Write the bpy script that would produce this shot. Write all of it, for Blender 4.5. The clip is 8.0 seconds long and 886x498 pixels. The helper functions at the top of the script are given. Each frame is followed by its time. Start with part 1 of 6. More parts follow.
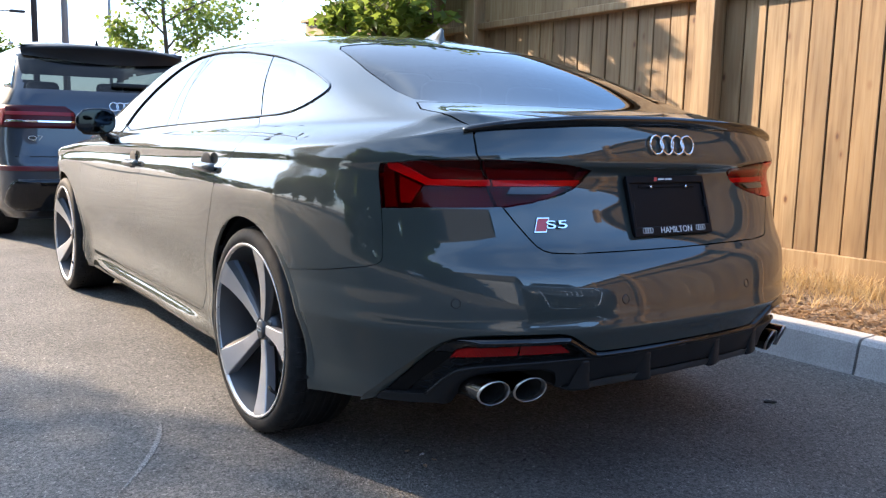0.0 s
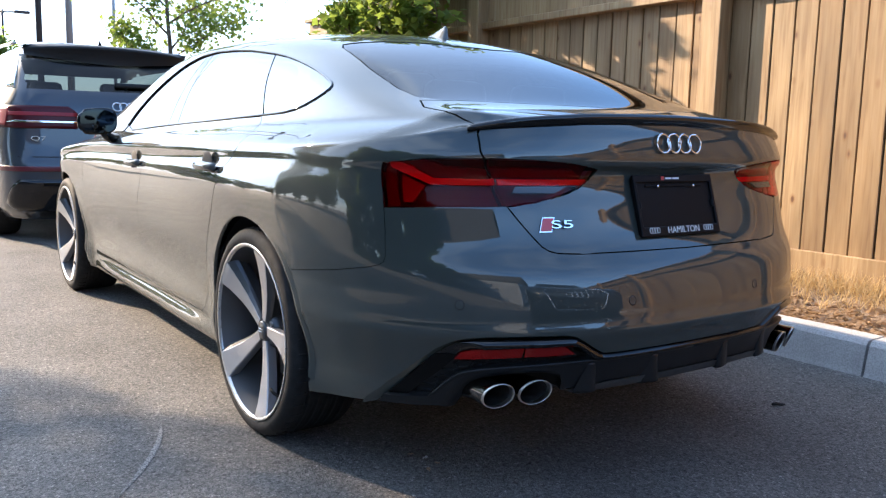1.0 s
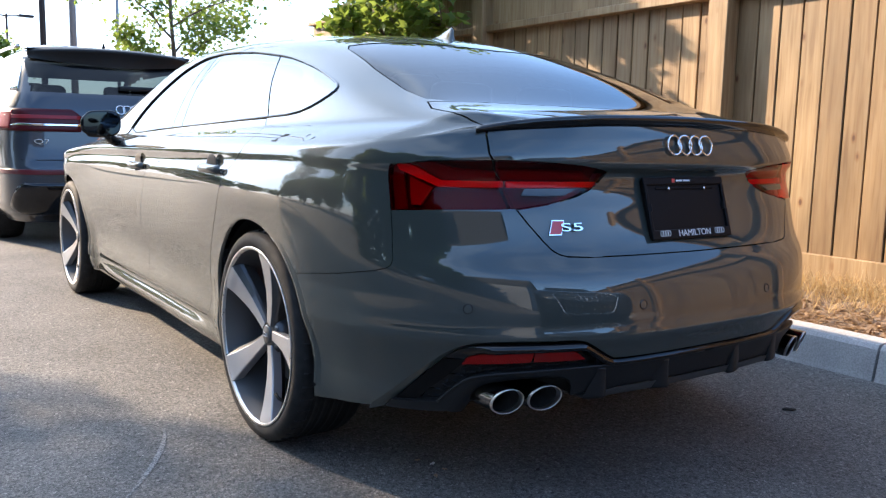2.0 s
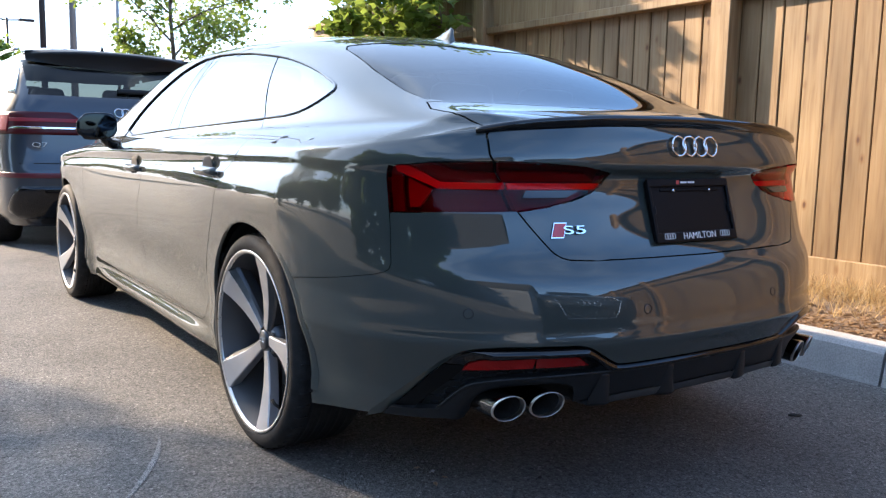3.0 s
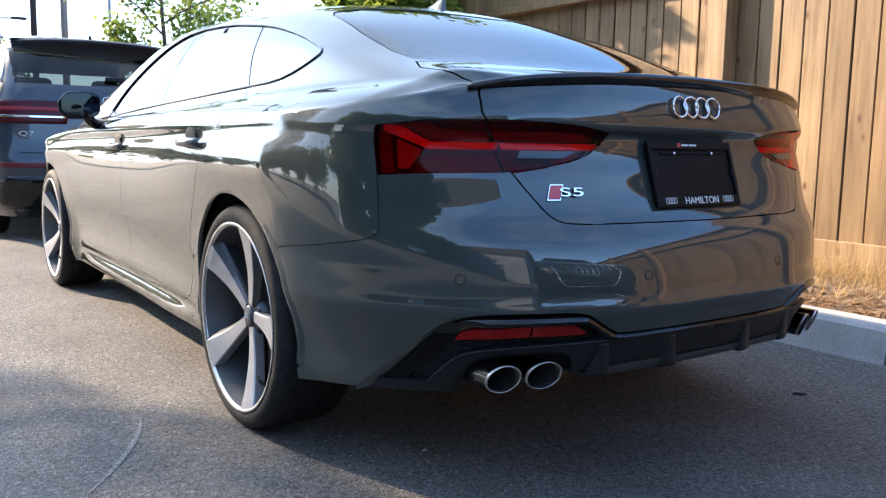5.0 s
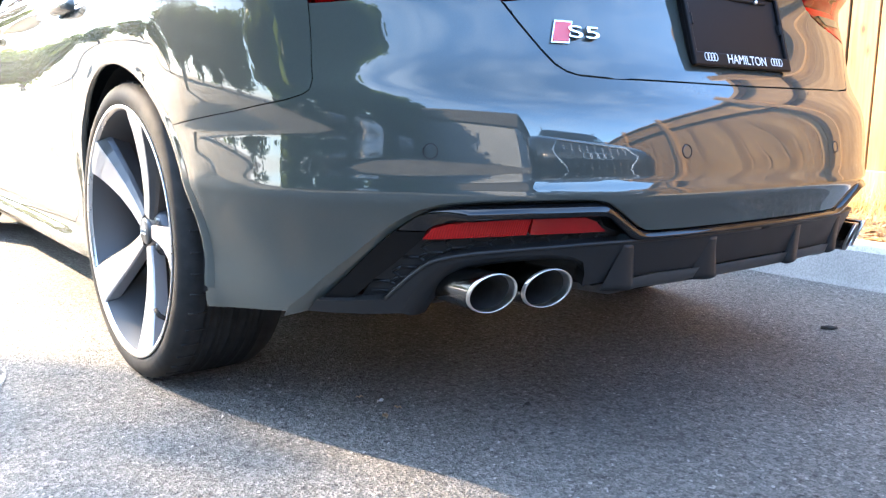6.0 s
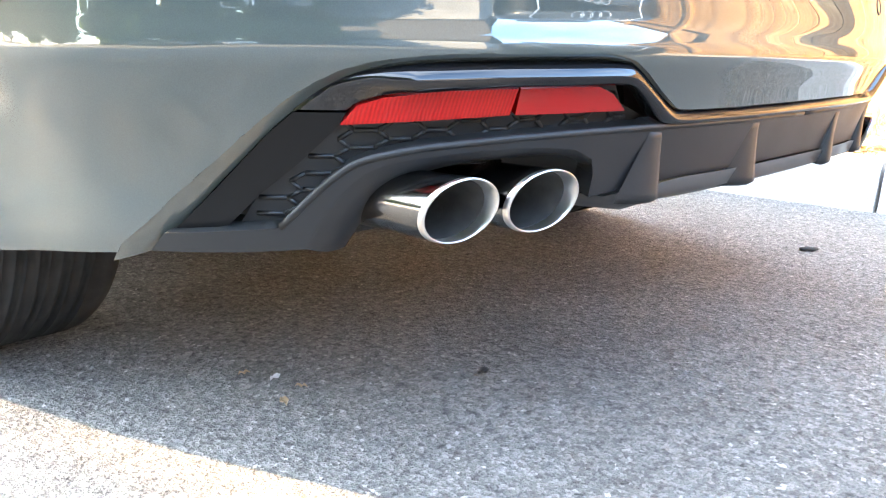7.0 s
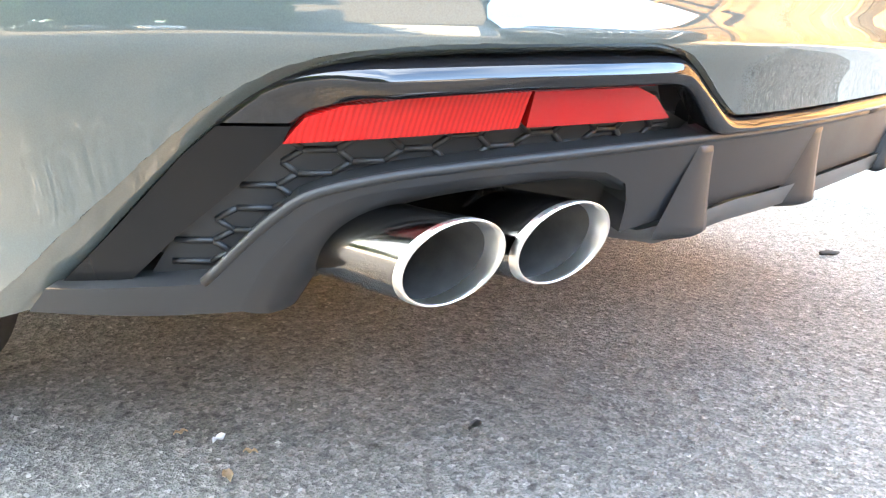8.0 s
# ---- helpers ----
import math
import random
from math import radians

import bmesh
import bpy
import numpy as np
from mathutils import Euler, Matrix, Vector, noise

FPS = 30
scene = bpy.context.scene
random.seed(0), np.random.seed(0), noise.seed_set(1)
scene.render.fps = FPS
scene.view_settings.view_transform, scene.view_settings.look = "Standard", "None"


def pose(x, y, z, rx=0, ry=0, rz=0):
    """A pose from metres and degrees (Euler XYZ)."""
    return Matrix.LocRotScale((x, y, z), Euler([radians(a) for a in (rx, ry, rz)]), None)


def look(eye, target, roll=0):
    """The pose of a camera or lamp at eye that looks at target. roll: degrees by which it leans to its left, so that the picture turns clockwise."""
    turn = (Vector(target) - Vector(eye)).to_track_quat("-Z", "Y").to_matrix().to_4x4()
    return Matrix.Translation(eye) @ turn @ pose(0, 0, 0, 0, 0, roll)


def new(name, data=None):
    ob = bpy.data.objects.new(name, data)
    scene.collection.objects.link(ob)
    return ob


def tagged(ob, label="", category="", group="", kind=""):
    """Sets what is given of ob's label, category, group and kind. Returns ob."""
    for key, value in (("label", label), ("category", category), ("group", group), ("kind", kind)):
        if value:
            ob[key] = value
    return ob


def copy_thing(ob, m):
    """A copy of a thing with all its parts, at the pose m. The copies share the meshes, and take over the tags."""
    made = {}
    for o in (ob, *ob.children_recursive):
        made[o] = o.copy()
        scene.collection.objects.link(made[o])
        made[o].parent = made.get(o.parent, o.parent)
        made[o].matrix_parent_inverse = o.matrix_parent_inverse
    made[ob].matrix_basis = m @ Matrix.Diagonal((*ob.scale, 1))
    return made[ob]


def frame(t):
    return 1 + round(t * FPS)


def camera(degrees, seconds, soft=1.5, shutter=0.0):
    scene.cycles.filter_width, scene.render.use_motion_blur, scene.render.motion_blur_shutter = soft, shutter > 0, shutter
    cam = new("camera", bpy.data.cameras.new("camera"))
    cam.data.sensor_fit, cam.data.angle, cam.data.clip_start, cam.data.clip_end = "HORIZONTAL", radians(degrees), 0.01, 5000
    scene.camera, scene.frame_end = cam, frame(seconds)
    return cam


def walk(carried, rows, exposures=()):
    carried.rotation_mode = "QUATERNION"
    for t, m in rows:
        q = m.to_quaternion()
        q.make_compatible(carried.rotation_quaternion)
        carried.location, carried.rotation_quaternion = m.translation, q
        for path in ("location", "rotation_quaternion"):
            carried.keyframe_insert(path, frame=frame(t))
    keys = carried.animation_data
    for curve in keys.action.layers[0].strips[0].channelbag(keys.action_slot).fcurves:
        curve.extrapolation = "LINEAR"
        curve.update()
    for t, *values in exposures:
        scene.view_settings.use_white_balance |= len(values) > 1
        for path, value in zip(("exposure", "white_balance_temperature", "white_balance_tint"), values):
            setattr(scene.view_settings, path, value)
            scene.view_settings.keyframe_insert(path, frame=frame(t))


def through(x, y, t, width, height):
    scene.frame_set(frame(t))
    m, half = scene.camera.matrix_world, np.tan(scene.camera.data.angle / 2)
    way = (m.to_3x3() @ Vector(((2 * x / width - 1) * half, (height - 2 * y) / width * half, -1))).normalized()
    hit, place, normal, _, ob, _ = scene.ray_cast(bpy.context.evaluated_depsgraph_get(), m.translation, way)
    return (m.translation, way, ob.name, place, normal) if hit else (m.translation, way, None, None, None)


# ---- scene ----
# ---- the camera and its way: seconds, place, turn ----
cam = camera(56.22, 8.0, soft=1.25)
ROWS = [
    (0.0, -1.9111, -2.4774, 0.9698, 82.158, -1.393, -35.213),
    (0.5, -1.8962, -2.4601, 0.9653, 82.180, -1.371, -35.033),
    (1.0, -1.8903, -2.4508, 0.9645, 82.189, -1.343, -34.930),
    (1.5, -1.8912, -2.4405, 0.9610, 82.276, -1.333, -34.810),
    (3.0, -1.8542, -2.3815, 0.9521, 82.683, -1.265, -34.692),
    (3.5, -1.8512, -2.3859, 0.9436, 82.708, -1.260, -34.705),
    (4.0, -1.8424, -2.3821, 0.9446, 82.635, -1.206, -34.714),
    (4.2, -1.8380, -2.3795, 0.9365, 82.713, -1.141, -34.710),
    (5.3, -1.7231, -2.2208, 0.7923, 82.398, -0.746, -35.455),
    (5.5, -1.6524, -2.0969, 0.7338, 81.869, -0.994, -36.246),
    (6.0, -1.5004, -1.8703, 0.6150, 80.451, -0.910, -38.519),
    (6.5, -1.3395, -1.6084, 0.5311, 78.089, -0.910, -43.225),
    (7.0, -1.2182, -1.4344, 0.4833, 76.113, -0.809, -46.869),
    (7.5, -1.1065, -1.3146, 0.4781, 74.988, -0.895, -48.131),
    (8.0, -1.0484, -1.2675, 0.4899, 74.552, -0.910, -48.490),
]
walk(cam, [(t, pose(x, y, z, rx, ry, rz)) for t, x, y, z, rx, ry, rz in ROWS],
     exposures=[(0.0, 2.32, 5400, 9), (4.2, 2.25, 5400, 9), (5.3, 2.55, 5300, 9), (5.5, 3.05, 5150, 8), (6.0, 4.08, 5550, 7), (6.5, 4.74, 6000, 6), (7.0, 5.56, 6600, 6),
                (7.5, 5.95, 7050, 6), (8.0, 6.12, 7150, 6)])

from mathutils.bvhtree import BVHTree
from mathutils.interpolate import poly_3d_calc

# ---- sky and sun: low from ahead on the left ----
SUN_TO = Vector((-0.42, 0.90, 0.0)).normalized()      # the way to the sun over the ground
SUN_UP = radians(26)
sky = bpy.data.worlds.new("sky")
scene.world = sky
sky.use_nodes = True
nt = sky.node_tree
nishita = nt.nodes.new("ShaderNodeTexSky")
nishita.sky_type, nishita.sun_disc = "NISHITA", False
nishita.sun_elevation, nishita.sun_rotation = SUN_UP, math.atan2(SUN_TO.x, SUN_TO.y)
nishita.dust_density, nishita.air_density, nishita.ozone_density = 1.0, 1.0, 2.2
# broken fair-weather cloud, brighter towards the sun
where = nt.nodes.new("ShaderNodeTexCoord")
flat = nt.nodes.new("ShaderNodeMapping")
flat.inputs["Scale"].default_value = (1.0, 1.0, 2.6)
puff = nt.nodes.new("ShaderNodeTexNoise")
puff.inputs["Scale"].default_value, puff.inputs["Detail"].default_value, puff.inputs["Roughness"].default_value = 2.3, 7.0, 0.58
cover = nt.nodes.new("ShaderNodeMapRange")
cover.inputs[1].default_value, cover.inputs[2].default_value, cover.inputs[4].default_value = 0.42, 0.66, 0.9
toward = nt.nodes.new("ShaderNodeVectorMath")
toward.operation = "DOT_PRODUCT"
toward.inputs[1].default_value = SUN_TO * math.cos(SUN_UP) + Vector((0, 0, math.sin(SUN_UP)))
gain = nt.nodes.new("ShaderNodeMapRange")
gain.inputs[1].default_value, gain.inputs[2].default_value, gain.inputs[3].default_value, gain.inputs[4].default_value = -0.3, 1.0, 5.0, 4.8
glare = nt.nodes.new("ShaderNodeMapRange")               # hazy glare close to the sun
glare.interpolation_type = "SMOOTHERSTEP"
glare.inputs[1].default_value, glare.inputs[2].default_value, glare.inputs[4].default_value = 0.86, 1.0, 7.0
lit = nt.nodes.new("ShaderNodeMath")
white = nt.nodes.new("ShaderNodeMix")
white.data_type = "RGBA"
shine = nt.nodes.new("ShaderNodeVectorMath")
shine.operation = "SCALE"
shine.inputs[0].default_value = (0.90, 0.97, 1.06)
nt.links.new(where.outputs["Generated"], flat.inputs[0])
nt.links.new(flat.outputs[0], puff.inputs["Vector"])
nt.links.new(puff.outputs[0], cover.inputs[0])
nt.links.new(where.outputs["Generated"], toward.inputs[0])
nt.links.new(toward.outputs["Value"], gain.inputs[0])
nt.links.new(toward.outputs["Value"], glare.inputs[0])
nt.links.new(gain.outputs[0], lit.inputs[0])
nt.links.new(glare.outputs[0], lit.inputs[1])
nt.links.new(lit.outputs[0], shine.inputs["Scale"])
thin = nt.nodes.new("ShaderNodeMapRange")
thin.inputs[1].default_value, thin.inputs[2].default_value, thin.inputs[3].default_value = -0.1, 0.75, 0.3
both = nt.nodes.new("ShaderNodeMath")
both.operation = "MULTIPLY"
nt.links.new(toward.outputs["Value"], thin.inputs[0])
nt.links.new(cover.outputs[0], both.inputs[0])
nt.links.new(thin.outputs[0], both.inputs[1])
haze = nt.nodes.new("ShaderNodeMapRange")                # the veil round the sun
haze.inputs[1].default_value, haze.inputs[2].default_value, haze.inputs[4].default_value = 0.35, 0.85, 0.8
most = nt.nodes.new("ShaderNodeMath")
most.operation = "MAXIMUM"
nt.links.new(toward.outputs["Value"], haze.inputs[0])
nt.links.new(both.outputs[0], most.inputs[0])
nt.links.new(haze.outputs[0], most.inputs[1])
nt.links.new(most.outputs[0], white.inputs[0])
nt.links.new(nishita.outputs[0], white.inputs[6])
nt.links.new(shine.outputs[0], white.inputs[7])
nt.links.new(white.outputs[2], nt.nodes["Background"].inputs[0])
nt.nodes["Background"].inputs[1].default_value = 0.106
sun = new("sun", bpy.data.lights.new("sun", "SUN"))
sun.data.energy, sun.data.angle, sun.data.color = 3.6, radians(0.6), (1.0, 0.69, 0.40)
to_sun = SUN_TO * math.cos(SUN_UP) + Vector((0, 0, math.sin(SUN_UP)))
sun.matrix_world = look(to_sun * 60, (0, 0, 0))

# ---- building blocks ----
def mesh_ob(name, bm, material, smooth=True):
    me = bpy.data.meshes.new(name)
    bm.normal_update()
    for f in bm.faces:
        f.smooth = smooth
    bm.to_mesh(me)
    bm.free()
    for m in (material if isinstance(material, (list, tuple)) else [material]):
        me.materials.append(m)
    return new(name, me)


def part(name, bm, material, parent, label="", smooth=True):
    ob = mesh_ob(name, bm, material, smooth)
    ob.parent = parent
    return tagged(ob, label)


def thing(name, label, category, m=None, group="", kind=""):
    ob = new(name)
    ob.empty_display_size = 0.1
    if m is not None:
        ob.matrix_world = m
    return tagged(ob, label, category, group, kind)


def box(bm, lo, hi, bevel=0.0, seg=1, m=None):
    """A box from corner to corner, its edges rounded."""
    v = [bm.verts.new((x, y, z)) for x in (lo[0], hi[0]) for y in (lo[1], hi[1]) for z in (lo[2], hi[2])]
    fs = [bm.faces.new([v[i] for i in q]) for q in ((0, 1, 3, 2), (4, 6, 7, 5), (0, 4, 5, 1), (2, 3, 7, 6), (0, 2, 6, 4), (1, 5, 7, 3))]
    if bevel:
        es = list({e for f in fs for e in f.edges})
        r = bmesh.ops.bevel(bm, geom=es, offset=bevel, segments=seg, affect="EDGES", profile=0.5)
        v = list({w for f in r["faces"] for w in f.verts} | {w for w in v if w.is_valid})
    if m is not None:
        bmesh.ops.transform(bm, matrix=m, verts=v)
    return v


def tube(bm, pts, radius, n=8, closed=False, caps=True):
    """A round tube along points; radius may be a list."""
    pts = [Vector(p) for p in pts]
    rads = radius if isinstance(radius, (list, tuple)) else [radius] * len(pts)
    rings, up = [], None
    for i, p in enumerate(pts):
        a, b = pts[i - 1] if (i or closed) else p, pts[(i + 1) % len(pts)] if (i + 1 < len(pts) or closed) else p
        d = (b - a).normalized()
        if up is None:
            up = d.orthogonal().normalized()
        up = (up - d * up.dot(d)).normalized()
        side = d.cross(up)
        rings.append([bm.verts.new(p + (up * math.cos(t) + side * math.sin(t)) * rads[i]) for t in [2 * math.pi * k / n for k in range(n)]])
    last = len(rings) if closed else len(rings) - 1
    for i in range(last):
        r0, r1 = rings[i], rings[(i + 1) % len(rings)]
        for k in range(n):
            bm.faces.new((r0[k], r0[(k + 1) % n], r1[(k + 1) % n], r1[k]))
    if caps and not closed:
        bm.faces.new(rings[0][::-1])
        bm.faces.new(rings[-1])
    return rings


def lathe(bm, profile, n=64, axis="x", centre=(0, 0, 0), closed=False):
    """Turn (radius, along) pairs about the axis."""
    rings = []
    for r, a in profile:
        ring = []
        for k in range(n):
            t = 2 * math.pi * k / n
            c, s = r * math.cos(t), r * math.sin(t)
            ring.append(bm.verts.new(Vector(centre) + Vector((a, c, s) if axis == "x" else (c, a, s) if axis == "y" else (c, s, a))))
        rings.append(ring)
    for i in range(len(rings) if closed else len(rings) - 1):
        r0, r1 = rings[i], rings[(i + 1) % len(rings)]
        for k in range(n):
            bm.faces.new((r0[k], r0[(k + 1) % n], r1[(k + 1) % n], r1[k]))
    return rings


def sheet(bm, grid):
    """Quads over a grid of points (rows of columns)."""
    V = [[bm.verts.new(p) for p in row] for row in grid]
    for i in range(len(V) - 1):
        for j in range(len(V[0]) - 1):
            bm.faces.new((V[i][j], V[i + 1][j], V[i + 1][j + 1], V[i][j + 1]))
    return V


def prism(bm, outline, m, depth):
    """A flat outline (x, y pairs) in the plane of m, thickened along its z."""
    a = [bm.verts.new(m @ Vector((x, y, 0))) for x, y in outline]
    b = [bm.verts.new(m @ Vector((x, y, depth))) for x, y in outline]
    bm.faces.new(b)
    bm.faces.new(a[::-1])
    for i in range(len(a)):
        j = (i + 1) % len(a)
        bm.faces.new((a[i], a[j], b[j], b[i]))


def mirrored(bm):
    """Add the other half, joined on the middle."""
    geom = list(bm.verts) + list(bm.edges) + list(bm.faces)
    d = bmesh.ops.duplicate(bm, geom=geom)["geom"]
    for v in d:
        if isinstance(v, bmesh.types.BMVert):
            v.co.x = -v.co.x
    bmesh.ops.reverse_faces(bm, faces=[f for f in d if isinstance(f, bmesh.types.BMFace)])
    bmesh.ops.remove_doubles(bm, verts=[v for v in bm.verts if abs(v.co.x) < 2e-4], dist=4e-4)


def lettering(name, words, size, depth, material, parent, m, label="", bold=0.0):
    """Raised letters in the built-in font as one mesh, on m: x along the line, y up, z off the surface."""
    cu = bpy.data.curves.new(name, "FONT")
    cu.body, cu.size, cu.extrude, cu.align_x, cu.align_y = words, size, depth, "CENTER", "CENTER"
    cu.offset = bold
    tmp = bpy.data.objects.new(name, cu)
    scene.collection.objects.link(tmp)
    me = bpy.data.meshes.new_from_object(tmp.evaluated_get(bpy.context.evaluated_depsgraph_get()))
    bpy.data.objects.remove(tmp)
    bpy.data.curves.remove(cu)
    me.materials.clear()
    me.materials.append(material)
    ob = new(name, me)
    ob.parent = parent
    ob.matrix_local = m
    return tagged(ob, label)


# ---- materials ----
def material(name, colour, rough=0.5, metal=0.0, coat=0.0, **more):
    m = bpy.data.materials.new(name)
    m.use_nodes = True
    b = m.node_tree.nodes["Principled BSDF"]
    b.inputs["Base Color"].default_value = (*colour, 1)
    b.inputs["Roughness"].default_value = rough
    b.inputs["Metallic"].default_value = metal
    b.inputs["Coat Weight"].default_value = coat
    b.inputs["Coat Roughness"].default_value = 0.03
    for key, value in more.items():
        b.inputs[key.replace("_", " ")].default_value = value
    return m


def noise_node(m, scale, detail=4.0, rough=0.55, stretch=None, coords="Object"):
    nt = m.node_tree
    tc = nt.nodes.new("ShaderNodeTexCoord")
    out = tc.outputs[coords]
    if stretch:
        mp = nt.nodes.new("ShaderNodeMapping")
        mp.inputs["Scale"].default_value = stretch
        nt.links.new(out, mp.inputs[0])
        out = mp.outputs[0]
    n = nt.nodes.new("ShaderNodeTexNoise")
    n.inputs["Scale"].default_value, n.inputs["Detail"].default_value, n.inputs["Roughness"].default_value = scale, detail, rough
    nt.links.new(out, n.inputs["Vector"])
    return n


def ramp(m, source, stops):
    r = m.node_tree.nodes.new("ShaderNodeValToRGB")
    m.node_tree.links.new(source, r.inputs[0])
    e = r.color_ramp.elements
    while len(e) < len(stops):
        e.new(0.5)
    for k, (at, c) in zip(e, stops):
        k.position, k.color = at, (*c, 1) if len(c) == 3 else c
    return r


def mixed(m, a, b, factor, kind="MIX"):
    x = m.node_tree.nodes.new("ShaderNodeMix")
    x.data_type, x.blend_type = "RGBA", kind
    if isinstance(factor, float):
        x.inputs[0].default_value = factor
    else:
        m.node_tree.links.new(factor, x.inputs[0])
    for s, k in ((a, 6), (b, 7)):
        if isinstance(s, tuple):
            x.inputs[k].default_value = (*s, 1)
        else:
            m.node_tree.links.new(s, x.inputs[k])
    return x.outputs[2]


def bump(m, source, strength, distance):
    b = m.node_tree.nodes.new("ShaderNodeBump")
    b.inputs["Strength"].default_value, b.inputs["Distance"].default_value = strength, distance
    m.node_tree.links.new(source, b.inputs["Height"])
    m.node_tree.links.new(b.outputs[0], m.node_tree.nodes["Principled BSDF"].inputs["Normal"])
    return b


def colour_from(m, out, socket="Base Color"):
    m.node_tree.links.new(out, m.node_tree.nodes["Principled BSDF"].inputs[socket])


def spread(m, out, lo, hi, socket="Roughness"):
    r = m.node_tree.nodes.new("ShaderNodeMapRange")
    r.inputs[3].default_value, r.inputs[4].default_value = lo, hi
    m.node_tree.links.new(out, r.inputs[0])
    colour_from(m, r.outputs[0], socket)


def glass(name, tint, gloss_ior=1.5):
    """A thin tinted pane: clear through, glossy by the angle."""
    m = bpy.data.materials.new(name)
    m.use_nodes = True
    nt = m.node_tree
    nt.nodes.remove(nt.nodes["Principled BSDF"])
    t, g, x, f = (nt.nodes.new(k) for k in ("ShaderNodeBsdfTransparent", "ShaderNodeBsdfGlossy", "ShaderNodeMixShader", "ShaderNodeLayerWeight"))
    t.inputs[0].default_value, g.inputs["Roughness"].default_value = (*tint, 1), 0.01
    steep, span = nt.nodes.new("ShaderNodeMath"), nt.nodes.new("ShaderNodeMapRange")
    steep.operation, steep.inputs[1].default_value = "POWER", 5.0
    f.inputs[0].default_value, span.inputs[3].default_value = 0.5, ((gloss_ior - 1) / (gloss_ior + 1)) ** 2
    nt.links.new(f.outputs["Facing"], steep.inputs[0])
    nt.links.new(steep.outputs[0], span.inputs[0])
    nt.links.new(span.outputs[0], x.inputs[0])
    nt.links.new(t.outputs[0], x.inputs[1])
    nt.links.new(g.outputs[0], x.inputs[2])
    nt.links.new(x.outputs[0], nt.nodes["Material Output"].inputs[0])
    return m


PAINT = material("grey_paint", (0.055, 0.06, 0.06), 0.5, 0.0, 1.0, Coat_IOR=1.7, Specular_IOR_Level=0.02, Coat_Roughness=0.012)
n = noise_node(PAINT, 900, 2)
colour_from(PAINT, ramp(PAINT, n.outputs[0], [(0.3, (0.0365, 0.0425, 0.039)), (0.7, (0.0455, 0.053, 0.049))]).outputs[0])
BLACK_GLOSS = material("black_gloss", (0.005, 0.005, 0.006), 0.06, 0, 0.0)
BLACK_SEMI = material("semi_gloss_black", (0.0055, 0.0053, 0.0053), 0.16, Specular_IOR_Level=0.15)
BLACK_SATIN = material("black_plastic", (0.0095, 0.0097, 0.0103), 0.5, Specular_IOR_Level=0.32)
n = noise_node(BLACK_SATIN, 1400, 2)
bump(BLACK_SATIN, n.outputs[0], 0.12, 0.0006)
spread(BLACK_SATIN, noise_node(BLACK_SATIN, 6).outputs[0], 0.38, 0.6)
GREY_SATIN = material("grey_plastic", (0.05, 0.049, 0.047), 0.42, 0.1, 0.2)
DARK = material("dark_lining", (0.008, 0.008, 0.008), 0.8)
CHROME = material("chrome", (0.78, 0.79, 0.80), 0.09, 1.0)
# polished steel, its dark reflections put into a darkened base colour
PIPE = material("darkened_steel", (0.15, 0.147, 0.144), 0.06, 1.0)
RIM_STEEL = material("brushed_steel", (0.62, 0.61, 0.59), 0.32, 1.0)
spread(PIPE, noise_node(PIPE, 40, stretch=(1, 1, 6)).outputs[0], 0.09, 0.17)
SOOT = material("sooty_steel", (0.05, 0.048, 0.045), 0.55, 0.3)
colour_from(SOOT, ramp(SOOT, noise_node(SOOT, 60).outputs[0], [(0.3, (0.026, 0.025, 0.024)), (0.7, (0.050, 0.048, 0.045))]).outputs[0])
SILVER = material("machined_alloy", (0.56, 0.55, 0.54), 0.3, 0.85, 0.4)
spread(SILVER, noise_node(SILVER, 90, stretch=(1, 1, 1)).outputs[0], 0.22, 0.36)
ALLOY = material("satin_alloy", (0.38, 0.38, 0.39), 0.4, 0.5, 0.3)
spread(ALLOY, noise_node(ALLOY, 60).outputs[0], 0.34, 0.46)
GUNMETAL = material("grey_alloy", (0.055, 0.058, 0.064), 0.36, 0.4, 0.5)
BARREL = material("barrel_alloy", (0.085, 0.085, 0.088), 0.45, 0.3)
RUBBER = material("tyre_rubber", (0.012, 0.012, 0.013), 0.75, Specular_IOR_Level=0.2)
spread(RUBBER, noise_node(RUBBER, 30).outputs[0], 0.6, 0.85)
colour_from(RUBBER, ramp(RUBBER, noise_node(RUBBER, 25).outputs[0], [(0.35, (0.013, 0.013, 0.0135)), (0.7, (0.024, 0.0236, 0.023))]).outputs[0])
CALIPER = material("red_caliper", (0.35, 0.012, 0.01), 0.35, 0, 0.5)
DISC = material("brake_steel", (0.22, 0.21, 0.2), 0.35, 0.9)
WINDOW = glass("tinted_window", (0.13, 0.155, 0.15), 3.15)
BACKLIGHT = glass("tinted_rear_window", (0.14, 0.17, 0.17), 1.6)
CLEAR_WINDOW = glass("clear_window", (0.7, 0.74, 0.72), 1.5)
RED_LENS = glass("red_lens", (0.85, 0.028, 0.075), 1.3)
LAMP_RED = material("lamp_red", (0.75, 0.012, 0.06), 0.25, 0, 0.0)
REVERSING = material("reversing_lens", (0.035, 0.03, 0.034), 0.2, 0, 0.2)
LAMP_MAROON = material("lamp_maroon", (0.10, 0.010, 0.018), 0.3)
LAMP_MID = material("lamp_mid_red", (0.24, 0.006, 0.014), 0.45)
LAMP_DARK = material("lamp_housing", (0.035, 0.006, 0.009), 0.3)
REFLECTOR = material("red_reflector", (0.40, 0.006, 0.005), 0.3, 0, 0.1, Specular_IOR_Level=0.2)
wave = REFLECTOR.node_tree.nodes.new("ShaderNodeTexWave")
